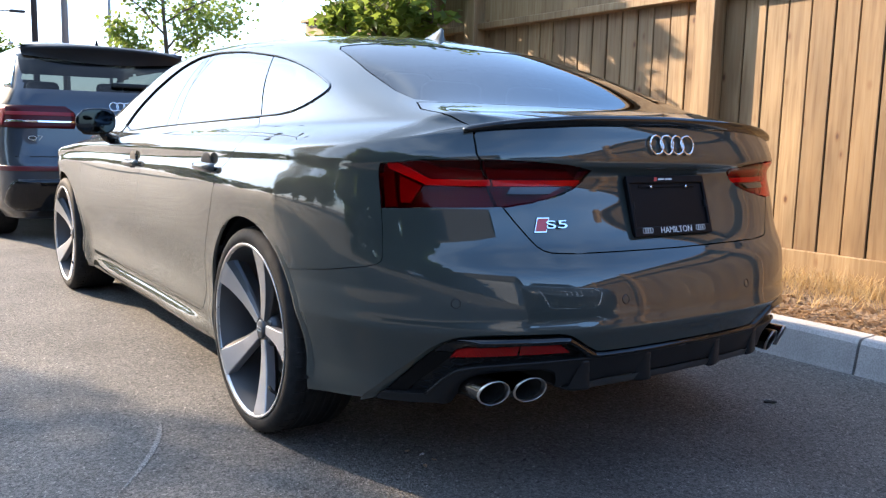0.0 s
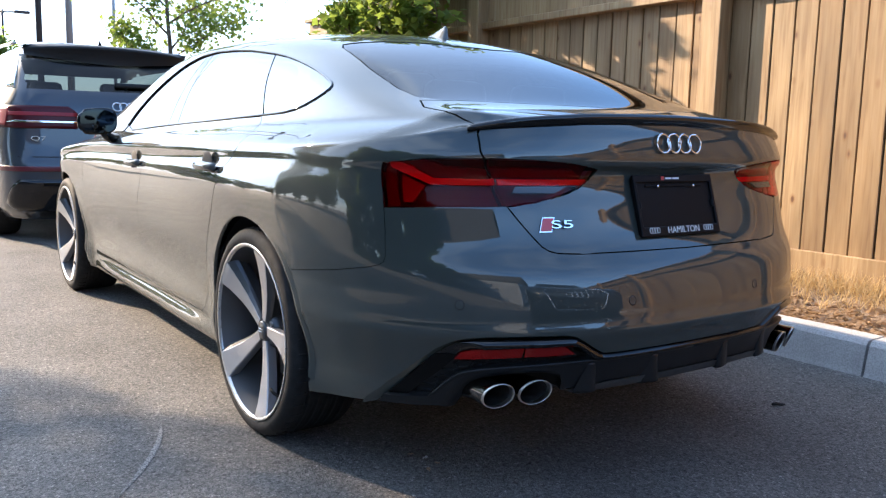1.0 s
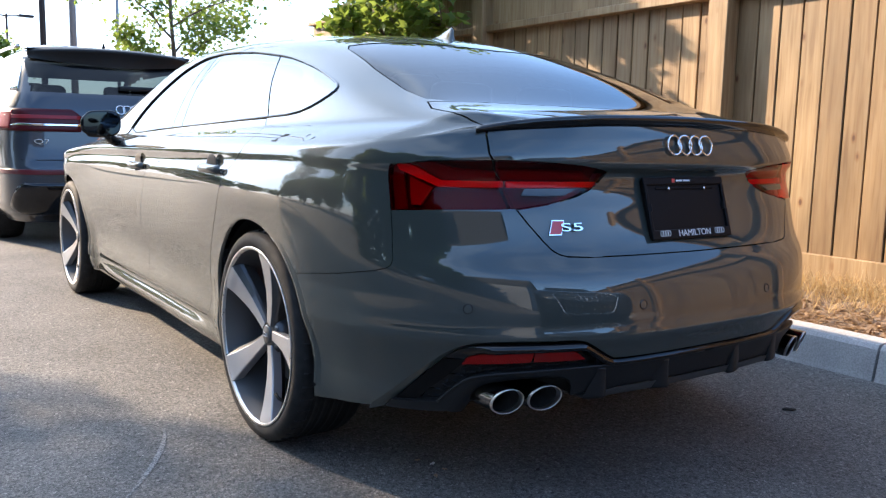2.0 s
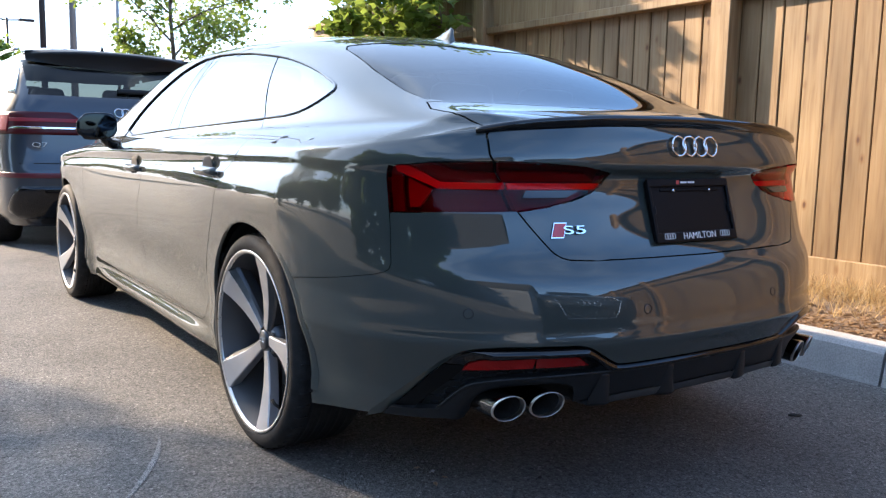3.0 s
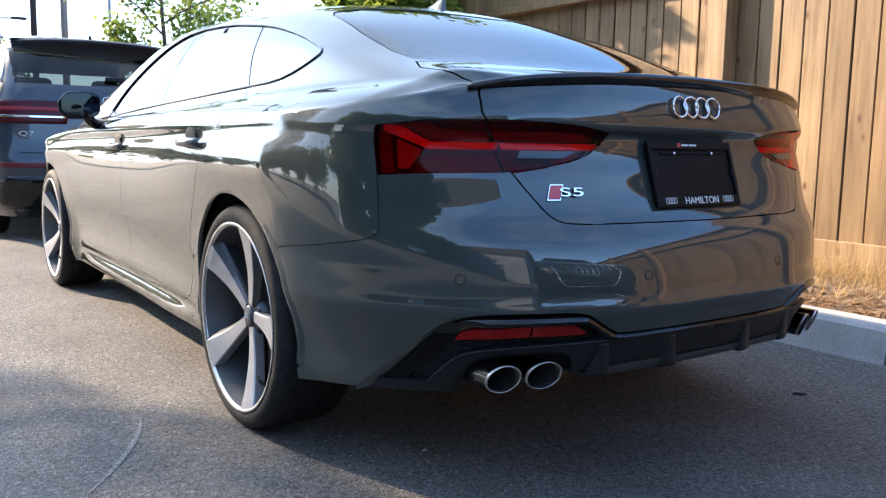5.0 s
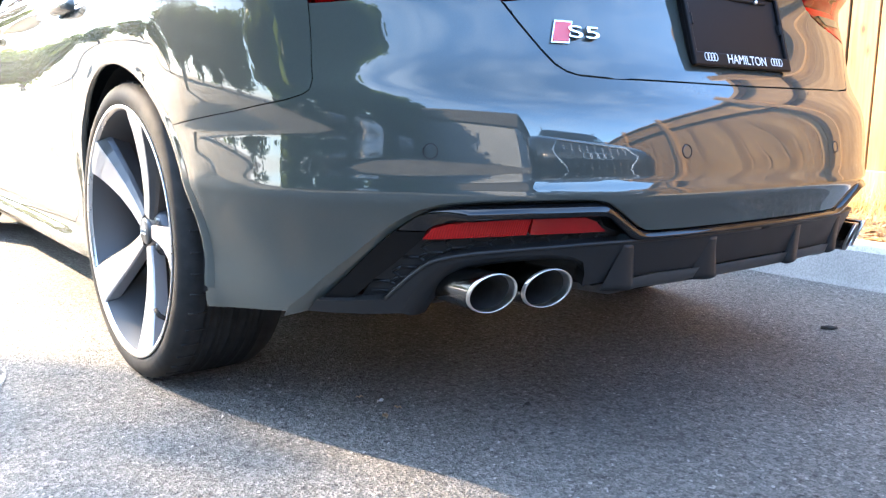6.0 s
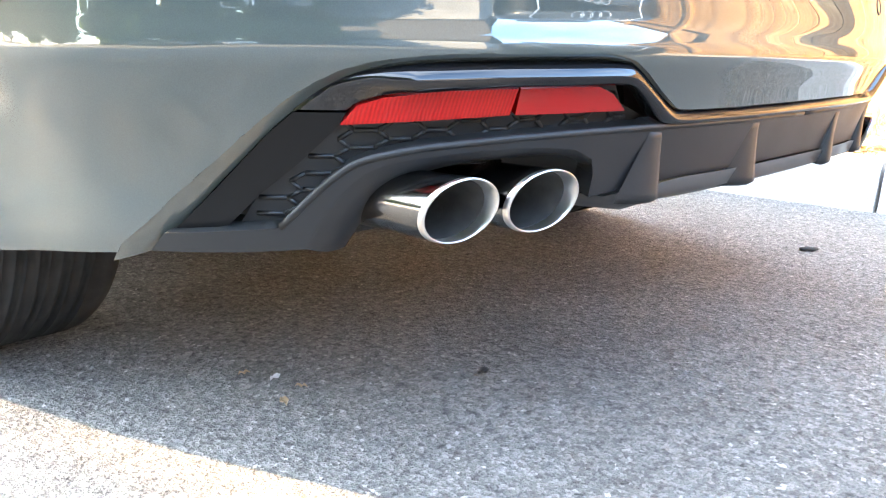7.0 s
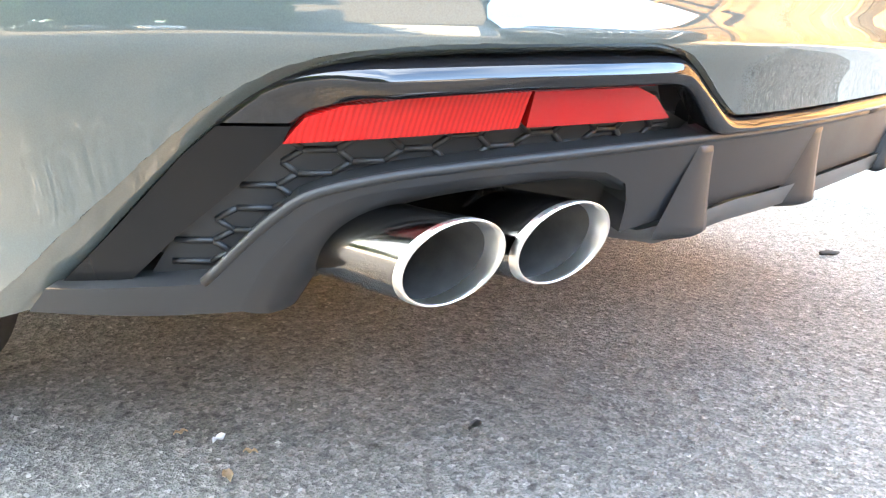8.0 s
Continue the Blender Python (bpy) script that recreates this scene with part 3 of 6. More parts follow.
FENCE_TOP = 1.86
board_data = board_mesh(BOARD - .004, FENCE_TOP - .335, .017, "board")
kick_me, cap_me, rail_me = None, None, None
BAY = 2.40
POST_Y = 0.865
post_me = board_mesh(.14, 2.35, .14, "post")
for bay in range(-6, 3):
    y0 = POST_Y + bay * BAY
    fence_piece("post", post_me, FENCE_X - .05, y0, .0)
    span = BAY - .14
    nb = 16
    share = .375 if bay == 2 else 1                             # the row ends behind the tree
    for k in range(int(nb * share)):
        y = y0 + .07 + (k + .5) * span / nb
        o = fence_piece("board", board_data, FENCE_X + rnd.uniform(-.003, .003), y, .345, rz=rnd.uniform(-.8, .8))
        o.scale.y = (span / nb - rnd.uniform(.005, .010)) / (BOARD - .004)
    if kick_me is None:
        def lengthwise(h, t, nm):
            bm = bmesh.new()
            box(bm, (-t / 2, -span / 2, 0), (t / 2, span / 2, h), .005)
            o = mesh_ob(nm, bm, WOOD, smooth=False)
            me = o.data
            bpy.data.objects.remove(o)
            return me
        kick_me, rail_me, cap_me, top_me, back_me = lengthwise(.20, .038, "kickboard"), lengthwise(.055, .10, "rail"), lengthwise(.30, .03, "top_board"), lengthwise(.04, .14, "cap"), lengthwise(FENCE_TOP - .27, .012, "backing")
    yc = y0 + .07 + span * share / 2
    for name, me, x, z in (("backing", back_me, FENCE_X + .034, .3), ("kickboard", kick_me, FENCE_X - .012, .165), ("rail", rail_me, FENCE_X - .035, FENCE_TOP - .015),
                           ("top_board", cap_me, FENCE_X, FENCE_TOP + .045), ("cap", top_me, FENCE_X - .01, FENCE_TOP + .35)):
        fence_piece(name, me, x, yc, z).scale.y = share

# ---- cutting panels out of the skin ----
def inside(poly, x, y):
    hit = False
    for (x0, y0), (x1, y1) in zip(poly, poly[1:] + poly[:1]):
        if (y0 > y) != (y1 > y) and x < (x1 - x0) * (y - y0) / (y1 - y0) + x0:
            hit = not hit
    return hit


def rounded(poly, times=2):
    """An outline with its corners cut finer and finer."""
    for _ in range(times):
        poly = [((a[0] * w + b[0] * (1 - w)), (a[1] * w + b[1] * (1 - w))) for a, b in zip(poly, poly[1:] + poly[:1]) for w in (.75, .25)]
    return poly


def score(bm, poly, axes, keep, closed=True, margin=.015):
    """Cut the faces that keep() accepts along an outline drawn in two axes."""
    i, j = axes
    xs, ys = [p[0] for p in poly], [p[1] for p in poly]
    lo, hi = (min(xs) - .05, min(ys) - .05), (max(xs) + .05, max(ys) + .05)
    pool = []
    for f in bm.faces:
        c = f.calc_center_median()
        if lo[0] < c[i] < hi[0] and lo[1] < c[j] < hi[1] and keep(c):
            pool.append((f, c[i], c[j]))
    for (x0, y0), (x1, y1) in zip(poly, poly[1:] + (poly[:1] if closed else [])):
        dx, dy = x1 - x0, y1 - y0
        n = math.hypot(dx, dy)
        if n < 1e-6:
            continue
        near, far = [], []
        for f, cx, cy in pool:
            along, off = ((cx - x0) * dx + (cy - y0) * dy) / n, abs((cx - x0) * dy - (cy - y0) * dx) / n
            (near if -margin < along < n + margin and off < .03 else far).append((f, cx, cy))
        if not near:
            continue
        geom = {e for f, _, _ in near for e in f.edges} | {v for f, _, _ in near for v in f.verts} | {f for f, _, _ in near}
        co, no = [0, 0, 0], [0, 0, 0]
        co[i], co[j], no[i], no[j] = x0, y0, -dy / n, dx / n
        r = bmesh.ops.bisect_plane(bm, geom=list(geom), plane_co=co, plane_no=no, dist=1e-5)
        pool = far
        for f in r["geom"]:
            if isinstance(f, bmesh.types.BMFace):
                c = f.calc_center_median()
                pool.append((f, c[i], c[j]))


def pick(bm, test):
    return [f for f in bm.faces if test(f.calc_center_median())]


def lift(bm, faces):
    """Take faces out of bm into a mesh of their own."""
    out, seen = bmesh.new(), {}
    for f in faces:
        for v in f.verts:
            if v not in seen:
                seen[v] = out.verts.new(v.co)
        out.faces.new([seen[v] for v in f.verts])
    bmesh.ops.delete(bm, geom=faces, context="FACES")
    return out


def turn_out(bm, centre=(0, 1.2, .6)):
    """Faces look away from the car's middle."""
    bm.normal_update()
    c = Vector(centre)
    bad = [f for f in bm.faces if f.normal.dot(f.calc_center_median() - c) < 0]
    if len(bad) * 2 > len(bm.faces):
        bmesh.ops.reverse_faces(bm, faces=list(bm.faces))
        bm.normal_update()


def hem(bm, gap=.0016, depth=.012, push=0.0, chamfer=0.0):
    """Draw a panel's edge in by gap, lift it by push and fold the edge back into the car."""
    bmesh.ops.remove_doubles(bm, verts=bm.verts, dist=.0005)
    bmesh.ops.recalc_face_normals(bm, faces=bm.faces)
    turn_out(bm)
    normal = {v: skin_normal(v.co) for v in bm.verts}
    folded = bm.faces.layers.int.new("fold")
    rim = [e for e in bm.edges if e.is_boundary and not all(abs(v.co.x) < 1e-4 for v in e.verts)]
    move = {}
    for e in rim:
        f = e.link_faces[0]
        d = (e.verts[1].co - e.verts[0].co).cross(f.normal)
        if d.dot(f.calc_center_median() - e.verts[0].co) < 0:
            d = -d
        for v in e.verts:
            move[v] = move.get(v, Vector()) + d
    for v in bm.verts:
        v.co += normal[v] * (push - (chamfer if v in move else 0))
    for v, d in move.items():
        d = d - normal[v] * d.dot(normal[v])
        if d.length > 1e-9:
            on_axis = abs(v.co.x) < 1e-4
            v.co += d.normalized() * gap
            if on_axis:
                v.co.x = 0
    below = {v: bm.verts.new(v.co - normal[v] * depth) for v in move}
    for e in rim:
        a, b = e.verts
        f = bm.faces.new((a, b, below[b], below[a]))
        f[folded] = 1
        e.smooth = False
    bmesh.ops.recalc_face_normals(bm, faces=[f for f in bm.faces if f[folded]])
    return bm


def panel(name, bm, mat, parent, label=""):
    """A piece of the skin as a part, shaded by the smooth skin it was cut from."""
    folded = bm.faces.layers.int.get("fold")
    fold = [f[folded] for f in bm.faces]
    ob = part(name, bm, mat, parent, label)
    me = ob.data
    per_vertex = [skin_normal(v.co) for v in me.vertices]
    custom = [None] * len(me.loops)
    for poly, flag in zip(me.polygons, fold):
        for li in poly.loop_indices:
            custom[li] = poly.normal if flag == 1 else per_vertex[me.loops[li].vertex_index]
    me.normals_split_custom_set(custom)
    return ob


def both_sides(name, bm, mat, parent, label=""):
    """The left part and its mirror image."""
    other = bm.copy()
    for v in other.verts:
        v.co.x = -v.co.x
    bmesh.ops.reverse_faces(other, faces=list(other.faces))
    make = panel if bm.faces.layers.int.get("fold") else part
    return make(name, bm, mat, parent, label), make(name, other, mat, parent, label)


# ---- the saloon ----
car = thing("car", "grey four-door fastback saloon with black diffuser, parked by the kerb", "car")
XZ, YZ, XY = (0, 2), (1, 2), (0, 1)
U_ROW = np.linspace(0, 1, 64)
P_ROW = np.concatenate([np.linspace(0, (1 - CORNER) / (2 - CORNER), 38)[:-1], np.linspace((1 - CORNER) / (2 - CORNER), 1, 165)])
S_ROW = np.concatenate([U_ROW[:-1] * CORNER, CORNER + P_ROW * (2 - CORNER)])
V_ROW = np.linspace(0, 1, 100)
LOW = lower_skin(*np.meshgrid(S_ROW, V_ROW, indexing="ij"))
skin = bmesh.new()
sheet(skin, LOW)
sheet(skin, upper_grid(P_ROW, U_ROW))
bmesh.ops.remove_doubles(skin, verts=skin.verts, dist=3e-4)
bmesh.ops.recalc_face_normals(skin, faces=skin.faces)
turn_out(skin)
skin_dir = []
for v in skin.verts:
    d = v.normal.copy()
    if abs(v.co.x) < 1e-4:
        d.x = 0
    skin_dir.append(d.normalized())
skin.verts.index_update()
skin_pts = [v.co.copy() for v in skin.verts]
skin_quads = [[v.index for v in f.verts] for f in skin.faces]
skin_tree = BVHTree.FromPolygons(skin_pts, skin_quads)


def skin_normal(co):
    """The outward direction of the uncut skin near a point, on either side."""
    sgn = 1 if co.x > 0 else -1
    place, _, i, _ = skin_tree.find_nearest(Vector((-abs(co.x), co.y, co.z)))
    q = skin_quads[i]
    d = Vector()
    for k, w in zip(q, poly_3d_calc([skin_pts[k] for k in q], place)):
        d += skin_dir[k] * w
    return Vector((-sgn * d.x, d.y, d.z)).normalized()


LAMP = [(-.809, .8935), (-.741, .906), (-.631, .909), (-.509, .905), (-.396, .898), (-.342, .891), (-.296, .882), (-.318, .857), (-.358, .833), (-.415, .816),
        (-.484, .803), (-.568, .791), (-.723, .787), (-.813, .780)]
LID = [(-.603, 1.06), (-.612, .995), (-.627, .972), (-.630, .926), (-.616, .889), (-.590, .857), (-.578, .826), (-.568, .791), (-.545, .757), (-.509, .709), (-.493, .690),
       (-.477, .679), (-.455, .673), (-.40, .670), (.01, .667), (.01, 1.06)]
SEAM = [(-.801, .257), (-.781, .3035), (-.7635, .342), (-.7473, .3758), (-.7323, .4050), (-.7198, .4240), (-.7091, .4365), (-.698, .4455), (-.6836, .4525), (-.6626, .4580), (-.6277, .4620),
        (-.576, .464), (-.51, .465), (-.445, .4648), (-.428, .461), (-.347, .415), (-.325, .411), (-.158, .411), (.01, .411)]
for _ in range(2):                                              # corners cut finer, the ends kept
    SEAM = [SEAM[0]] + [tuple(p + (q - p) * w for p, q in zip(a, b)) for a, b in zip(SEAM, SEAM[1:]) for w in (.25, .75)] + [SEAM[-1]]
CHAMFER = []
for k, (x, z) in enumerate(SEAM):
    (x0, z0), (x1, z1) = SEAM[max(0, k - 1)], SEAM[min(len(SEAM) - 1, k + 1)]
    d = math.hypot(x1 - x0, z1 - z0)
    wide = np.interp(x, (-.80, -.72, -.66, -.47, -.43, -.34), (.016, .0155, .012, .0105, .004, .002))
    CHAMFER.append((x - (z1 - z0) / d * wide, z + (x1 - x0) / d * wide))
CHAMFER[0] = (-.8165, .245)
DIFFUSER = [(CHAMFER[0][0], .10)] + CHAMFER + [(.01, .10)]
SKIRT = [(-.20, .10), (-.20, .222), (-.33, .226), (-.45, .242), (-.61, .260), (-.74, .262), (-.74, .10)]
BUMPER_SIDE = [(-.18, .10), (-.18, .566), (-.29, .575), (-.52, .606), (-.63, .626), (-.665, .637), (-.71, .65), (-.71, .10)]
SEAM_UP = [(-.829, .634), (-.821, .643), (-.8165, .66), (-.8135, .72), (-.813, .781)]
BUMPER_TAIL = SEAM_UP + [(-.8125, .81), (.01, .81), (.01, .10), (-.835, .10)]
BACKLIGHT_OUT = [(.01, -.035), (-.155, -.005), (-.30, .045), (-.44, .10), (-.512, .132), (-.537, .09), (-.592, -.19), (-.615, -.40), (-.612, -.50), (-.57, -.555), (-.43, -.588), (-.27, -.603), (.01, -.612)]
DECK = [(.01, -.618), (-.27, -.609), (-.43, -.594), (-.575, -.560), (-.625, -.525), (-.652, -.585), (-.647, -.69), (-.608, -.752), (-.56, -.80), (-.40, -1.0), (.01, -1.0)]
WINDSCREEN = [(.01, 1.80), (-.45, 1.74), (-.55, 1.78), (-.66, 2.15), (-.70, 2.42), (-.5, 2.58), (.01, 2.66)]
arch = lambda yc, r: [(yc + r * math.cos(2 * math.pi * k / 40), HUB + r * math.sin(2 * math.pi * k / 40)) for k in range(40)]
REAR_DOOR = [(.193, 1.012), (.150, .985), (.120, .955), (.112, .913), (.18, .856), (.24, .779), (.32, .665), (.40, .55), (.47, .45), (.50, .36), (.53, .31), (.58, .287), (1.34, .262), (1.37, .32),
             (1.345, .53), (1.25, .716), (1.20, .816), (1.20, .95), (1.206, .98)]
FRONT_DOOR = [(1.206, .979), (1.20, .95), (1.20, .816), (1.25, .716), (1.345, .53), (1.37, .32), (1.34, .262), (2.27, .252), (2.35, .30), (2.37, .5), (2.34, .75), (2.28, .91), (2.1, .937)]
GLASS_LINE = [(1.95, .945), (1.206, .979), (.543, 1.003), (.193, 1.017), (-.004, 1.026), (-.095, 1.054), (-.14, 1.092), (-.13, 1.112), (-.068, 1.133), (.092, 1.178), (.328, 1.228),
              (.496, 1.253), (.852, 1.292), (1.25, 1.306), (1.45, 1.265), (1.60, 1.195), (1.80, 1.07)]
at_tail = lambda c: c.y < -.42 and c.z < 1.03
at_flank = lambda c: c.x < -.45
on_top = lambda c: c.z > .94 and c.y < 3.2

score(skin, LAMP, XZ, at_tail)
score(skin, LID[1:-1], XZ, at_tail, closed=False)
score(skin, DIFFUSER[1:-1], XZ, at_tail, closed=False)
score(skin, SKIRT[1:-1], YZ, lambda c: c.z < .35 and c.x < -.4, closed=False)
score(skin, BUMPER_SIDE[1:-1], YZ, lambda c: c.x < -.6 and c.y < -.15, closed=False)
score(skin, SEAM_UP, XZ, lambda c: c.y < -.5, closed=False)
score(skin, BACKLIGHT_OUT[:], XY, on_top, closed=False)
score(skin, DECK[:9], XY, lambda c: c.z > .96 and c.y < -.4, closed=False)
score(skin, WINDSCREEN, XY, on_top, closed=False)
score(skin, arch(0, .368), YZ, lambda c: c.x < -.5)
score(skin, arch(AXLE, .368), YZ, lambda c: c.x < -.5)
score(skin, REAR_DOOR, YZ, at_flank)
score(skin, FRONT_DOOR, YZ, at_flank)
score(skin, GLASS_LINE, YZ, at_flank)
score(skin, [(.193, 1.017), (.492, 1.253)], YZ, at_flank, closed=False)
score(skin, [(1.206, .979), (1.262, 1.306)], YZ, at_flank, closed=False)
score(skin, [(1.07, .984), (1.20, 1.305)], YZ, at_flank, closed=False)

low_cut = lambda c: (c.y < -.3 and inside(SKIRT, c.y, c.z) and c.x < -.5) or c.z < .192
gone = pick(skin, lambda c: (at_tail(c) and inside(DIFFUSER, c.x, c.z)) or low_cut(c)
            or math.hypot(c.y, c.z - HUB) < .368 and c.x < -.5 or math.hypot(c.y - AXLE, c.z - HUB) < .368 and c.x < -.5)
bmesh.ops.delete(skin, geom=gone, context="FACES")
lamp_faces = lift(skin, pick(skin, lambda c: at_tail(c) and inside(LAMP, c.x, c.z)))
lid_faces = lift(skin, pick(skin, lambda c: (at_tail(c) and c.z < 1.0 and inside(LID, c.x, c.z)) or (c.z > .965 and c.y < -.45 and inside(DECK, c.x, c.y) and (c.z > .99 or inside(LID, c.x, c.z)))))
bumper_faces = lift(skin, pick(skin, lambda c: (c.x < -.6 and inside(BUMPER_SIDE, c.y, c.z)) or (c.y < -.5 and c.z < .80 and inside(BUMPER_TAIL, c.x, c.z))))
back_glass = lift(skin, pick(skin, lambda c: on_top(c) and c.y < .4 and inside(BACKLIGHT_OUT + [(.5, -.612), (.5, -.035)], c.x, c.y)))
screen_glass = lift(skin, pick(skin, lambda c: on_top(c) and c.y > 1.5 and inside(WINDSCREEN + [(.5, 2.66), (.5, 1.8)], c.x, c.y)))
side_glass = lift(skin, pick(skin, lambda c: at_flank(c) and c.z > .93 and inside(GLASS_LINE, c.y, c.z)))
rear_door = lift(skin, pick(skin, lambda c: at_flank(c) and inside(REAR_DOOR, c.y, c.z)))
front_door = lift(skin, pick(skin, lambda c: at_flank(c) and inside(FRONT_DOOR, c.y, c.z)))

hem(skin)
mirrored(skin)
panel("body_shell", skin, PAINT, car)
hem(lid_faces, .0036)
mirrored(lid_faces)
boot_lid = panel("boot_lid", lid_faces, PAINT, car)
hem(bumper_faces, .0004, .014)
mirrored(bumper_faces)
bumper = panel("rear_bumper", bumper_faces, PAINT, car)
doors = [*both_sides("rear_door", hem(rear_door), PAINT, car), *both_sides("front_door", hem(front_door), PAINT, car)]
hem(back_glass, .003, .008, -.002)
mirrored(back_glass)
panel("rear_window", back_glass, BACKLIGHT, car, "dark tinted sloping rear window")
hem(screen_glass, .003, .008, -.002)
mirrored(screen_glass)
panel("windscreen", screen_glass, CLEAR_WINDOW, car)
# side glass: three panes, and the door posts between them
post = lambda c: c.y < 1.206 + (c.z - .979) * .171 and c.y > 1.07 + (c.z - .984) * .405
quarter = lambda c: c.y < .193 + (c.z - 1.017) * 1.267
for name, test, mat in (("door_post", post, BLACK_GLOSS), ("quarter_window", quarter, WINDOW), ("door_window", lambda c: c.y < 1.13, WINDOW), ("door_window", lambda c: True, WINDOW)):
    both_sides(name, hem(lift(side_glass, pick(side_glass, test)), .0035, .008, -.003), mat, car)
side_glass.free()


def on_skin(x, z, push=0.0):
    """The point of the tail's skin at x, z (left half), and its outward normal."""
    mirror, x = (1 if x > 0 else -1), abs(x)
    lo, hi = 0.0, 90.0
    for _ in range(34):
        mid = (lo + hi) / 2
        tx, ty = tail_outline(np.array(z), np.array(mid))
        if -tx < x:
            lo = mid
        else:
            hi = mid
    p = lambda zz, dd: Vector([float(q) for q in tail_outline(np.array(zz), np.array(dd))] + [zz])
    c, a, b = p(z, lo), p(z, lo + .3), p(z + .004, lo)
    n = (a - c).cross(b - c).normalized()
    if n.y > 0:
        n = -n
    c = c + n * push
    if mirror > 0:
        c.x, n.x = -c.x, -n.x
    return c, n


def on_body(x, z, push=0.0):
    """The same on the skin as it was folded, creases and all."""
    c, n = on_skin(x, z)
    hit = skin_tree.ray_cast(Vector((-abs(c.x), c.y, c.z)) + Vector((-abs(n.x), n.y, n.z)) * .06, -Vector((-abs(n.x), n.y, n.z)))[0]
    p = hit if hit is not None else Vector((-abs(c.x), c.y, c.z))
    if c.x > 0:
        p = Vector((-p.x, p.y, p.z))
    return p + skin_normal(p) * push


bm = bmesh.new()                                                # the bumper rolls in along the diffuser
rows = []
for (x0, z0), (x1, z1) in zip(CHAMFER, SEAM):
    dip = min(1, math.hypot(x1 - x0, z1 - z0) / .0105)
    rows.append([on_body(x0 + (x1 - x0) * w, z0 + (z1 - z0) * w, -.0006 - .0115 * dip * max(w, 0) ** 1.1 - .014 * (w == 1 and fold)) for w, fold in ((-.03, 0), (.18, 0), (.4, 0), (.65, 0), (.97, 0), (1, 1))])
sheet(bm, rows)
for v in bm.verts:
    v.co.x = min(v.co.x, 0)
mirrored(bm)
bmesh.ops.recalc_face_normals(bm, faces=bm.faces)
part("bumper_chamfer", bm, PAINT, bumper)


# a strip of the flank's own line around the glass
def glass_trim(poly, push):
    pts = []
    for k in range(len(poly)):
        a, b = poly[k], poly[(k + 1) % len(poly)]
        m = max(1, int(math.hypot(b[0] - a[0], b[1] - a[1]) / .03))
        for q in range(m):
            y, z = a[0] + (b[0] - a[0]) * q / m, a[1] + (b[1] - a[1]) * q / m
            place = skin_tree.ray_cast(Vector((-2, y, z)), Vector((1, 0, 0)))[0]
            if place is not None:
                pts.append(place + skin_normal(place) * push)
    return pts


bm = bmesh.new()
tube(bm, glass_trim(rounded(GLASS_LINE, 1), .001), .0038, 6, closed=True)
both_sides("window_trim", bm, BLACK_GLOSS, car, "gloss black strip round the side windows")


# ---- tail lamps ----
def tail_patch(poly, push, depth=.006, gap=.0, z0=.19, z1=1.0, chamfer=0.0):
    """A piece of the tail's skin inside an outline (x, z), moved out by push, with folded edges."""
    rows = int(np.searchsorted(S_ROW, .93))
    zs = LOW[0, :, 2]
    c0, c1 = max(0, int(np.searchsorted(zs, z0)) - 2), min(len(zs), int(np.searchsorted(zs, z1)) + 3)
    bm = bmesh.new()
    sheet(bm, LOW[:rows, c0:c1])
    score(bm, poly, XZ, lambda c: True)
    bmesh.ops.delete(bm, geom=pick(bm, lambda c: not inside(poly, c.x, c.z)), context="FACES")
    return hem(bm, gap, depth, push, chamfer)


inner_half = lambda c: inside(LID, c.x, c.z)
lamp_in = lift(lamp_faces, pick(lamp_faces, inner_half))
BAR_OUT = [(-.803, .8945), (-.786, .8945), (-.720, .8590), (-.585, .8585), (-.585, .8445), (-.727, .8435), (-.797, .880)]
BLOCK = [(-.779, .866), (-.738, .842), (-.766, .799), (-.783, .799)]
EDGE_BLOCK = [(-.806, .888), (-.789, .876), (-.791, .787), (-.811, .784)]
UPPER_OUT = [(-.779, .893), (-.754, .901), (-.701, .880), (-.603, .874), (-.603, .861), (-.72, .862)]
BAR_IN = [(-.578, .8585), (-.316, .8575), (-.322, .8445), (-.576, .8445)]
UPPER_IN = [(-.598, .878), (-.36, .874), (-.33, .862), (-.585, .862)]
INSERT = [(-.537, .840), (-.39, .840), (-.43, .823), (-.548, .823)]
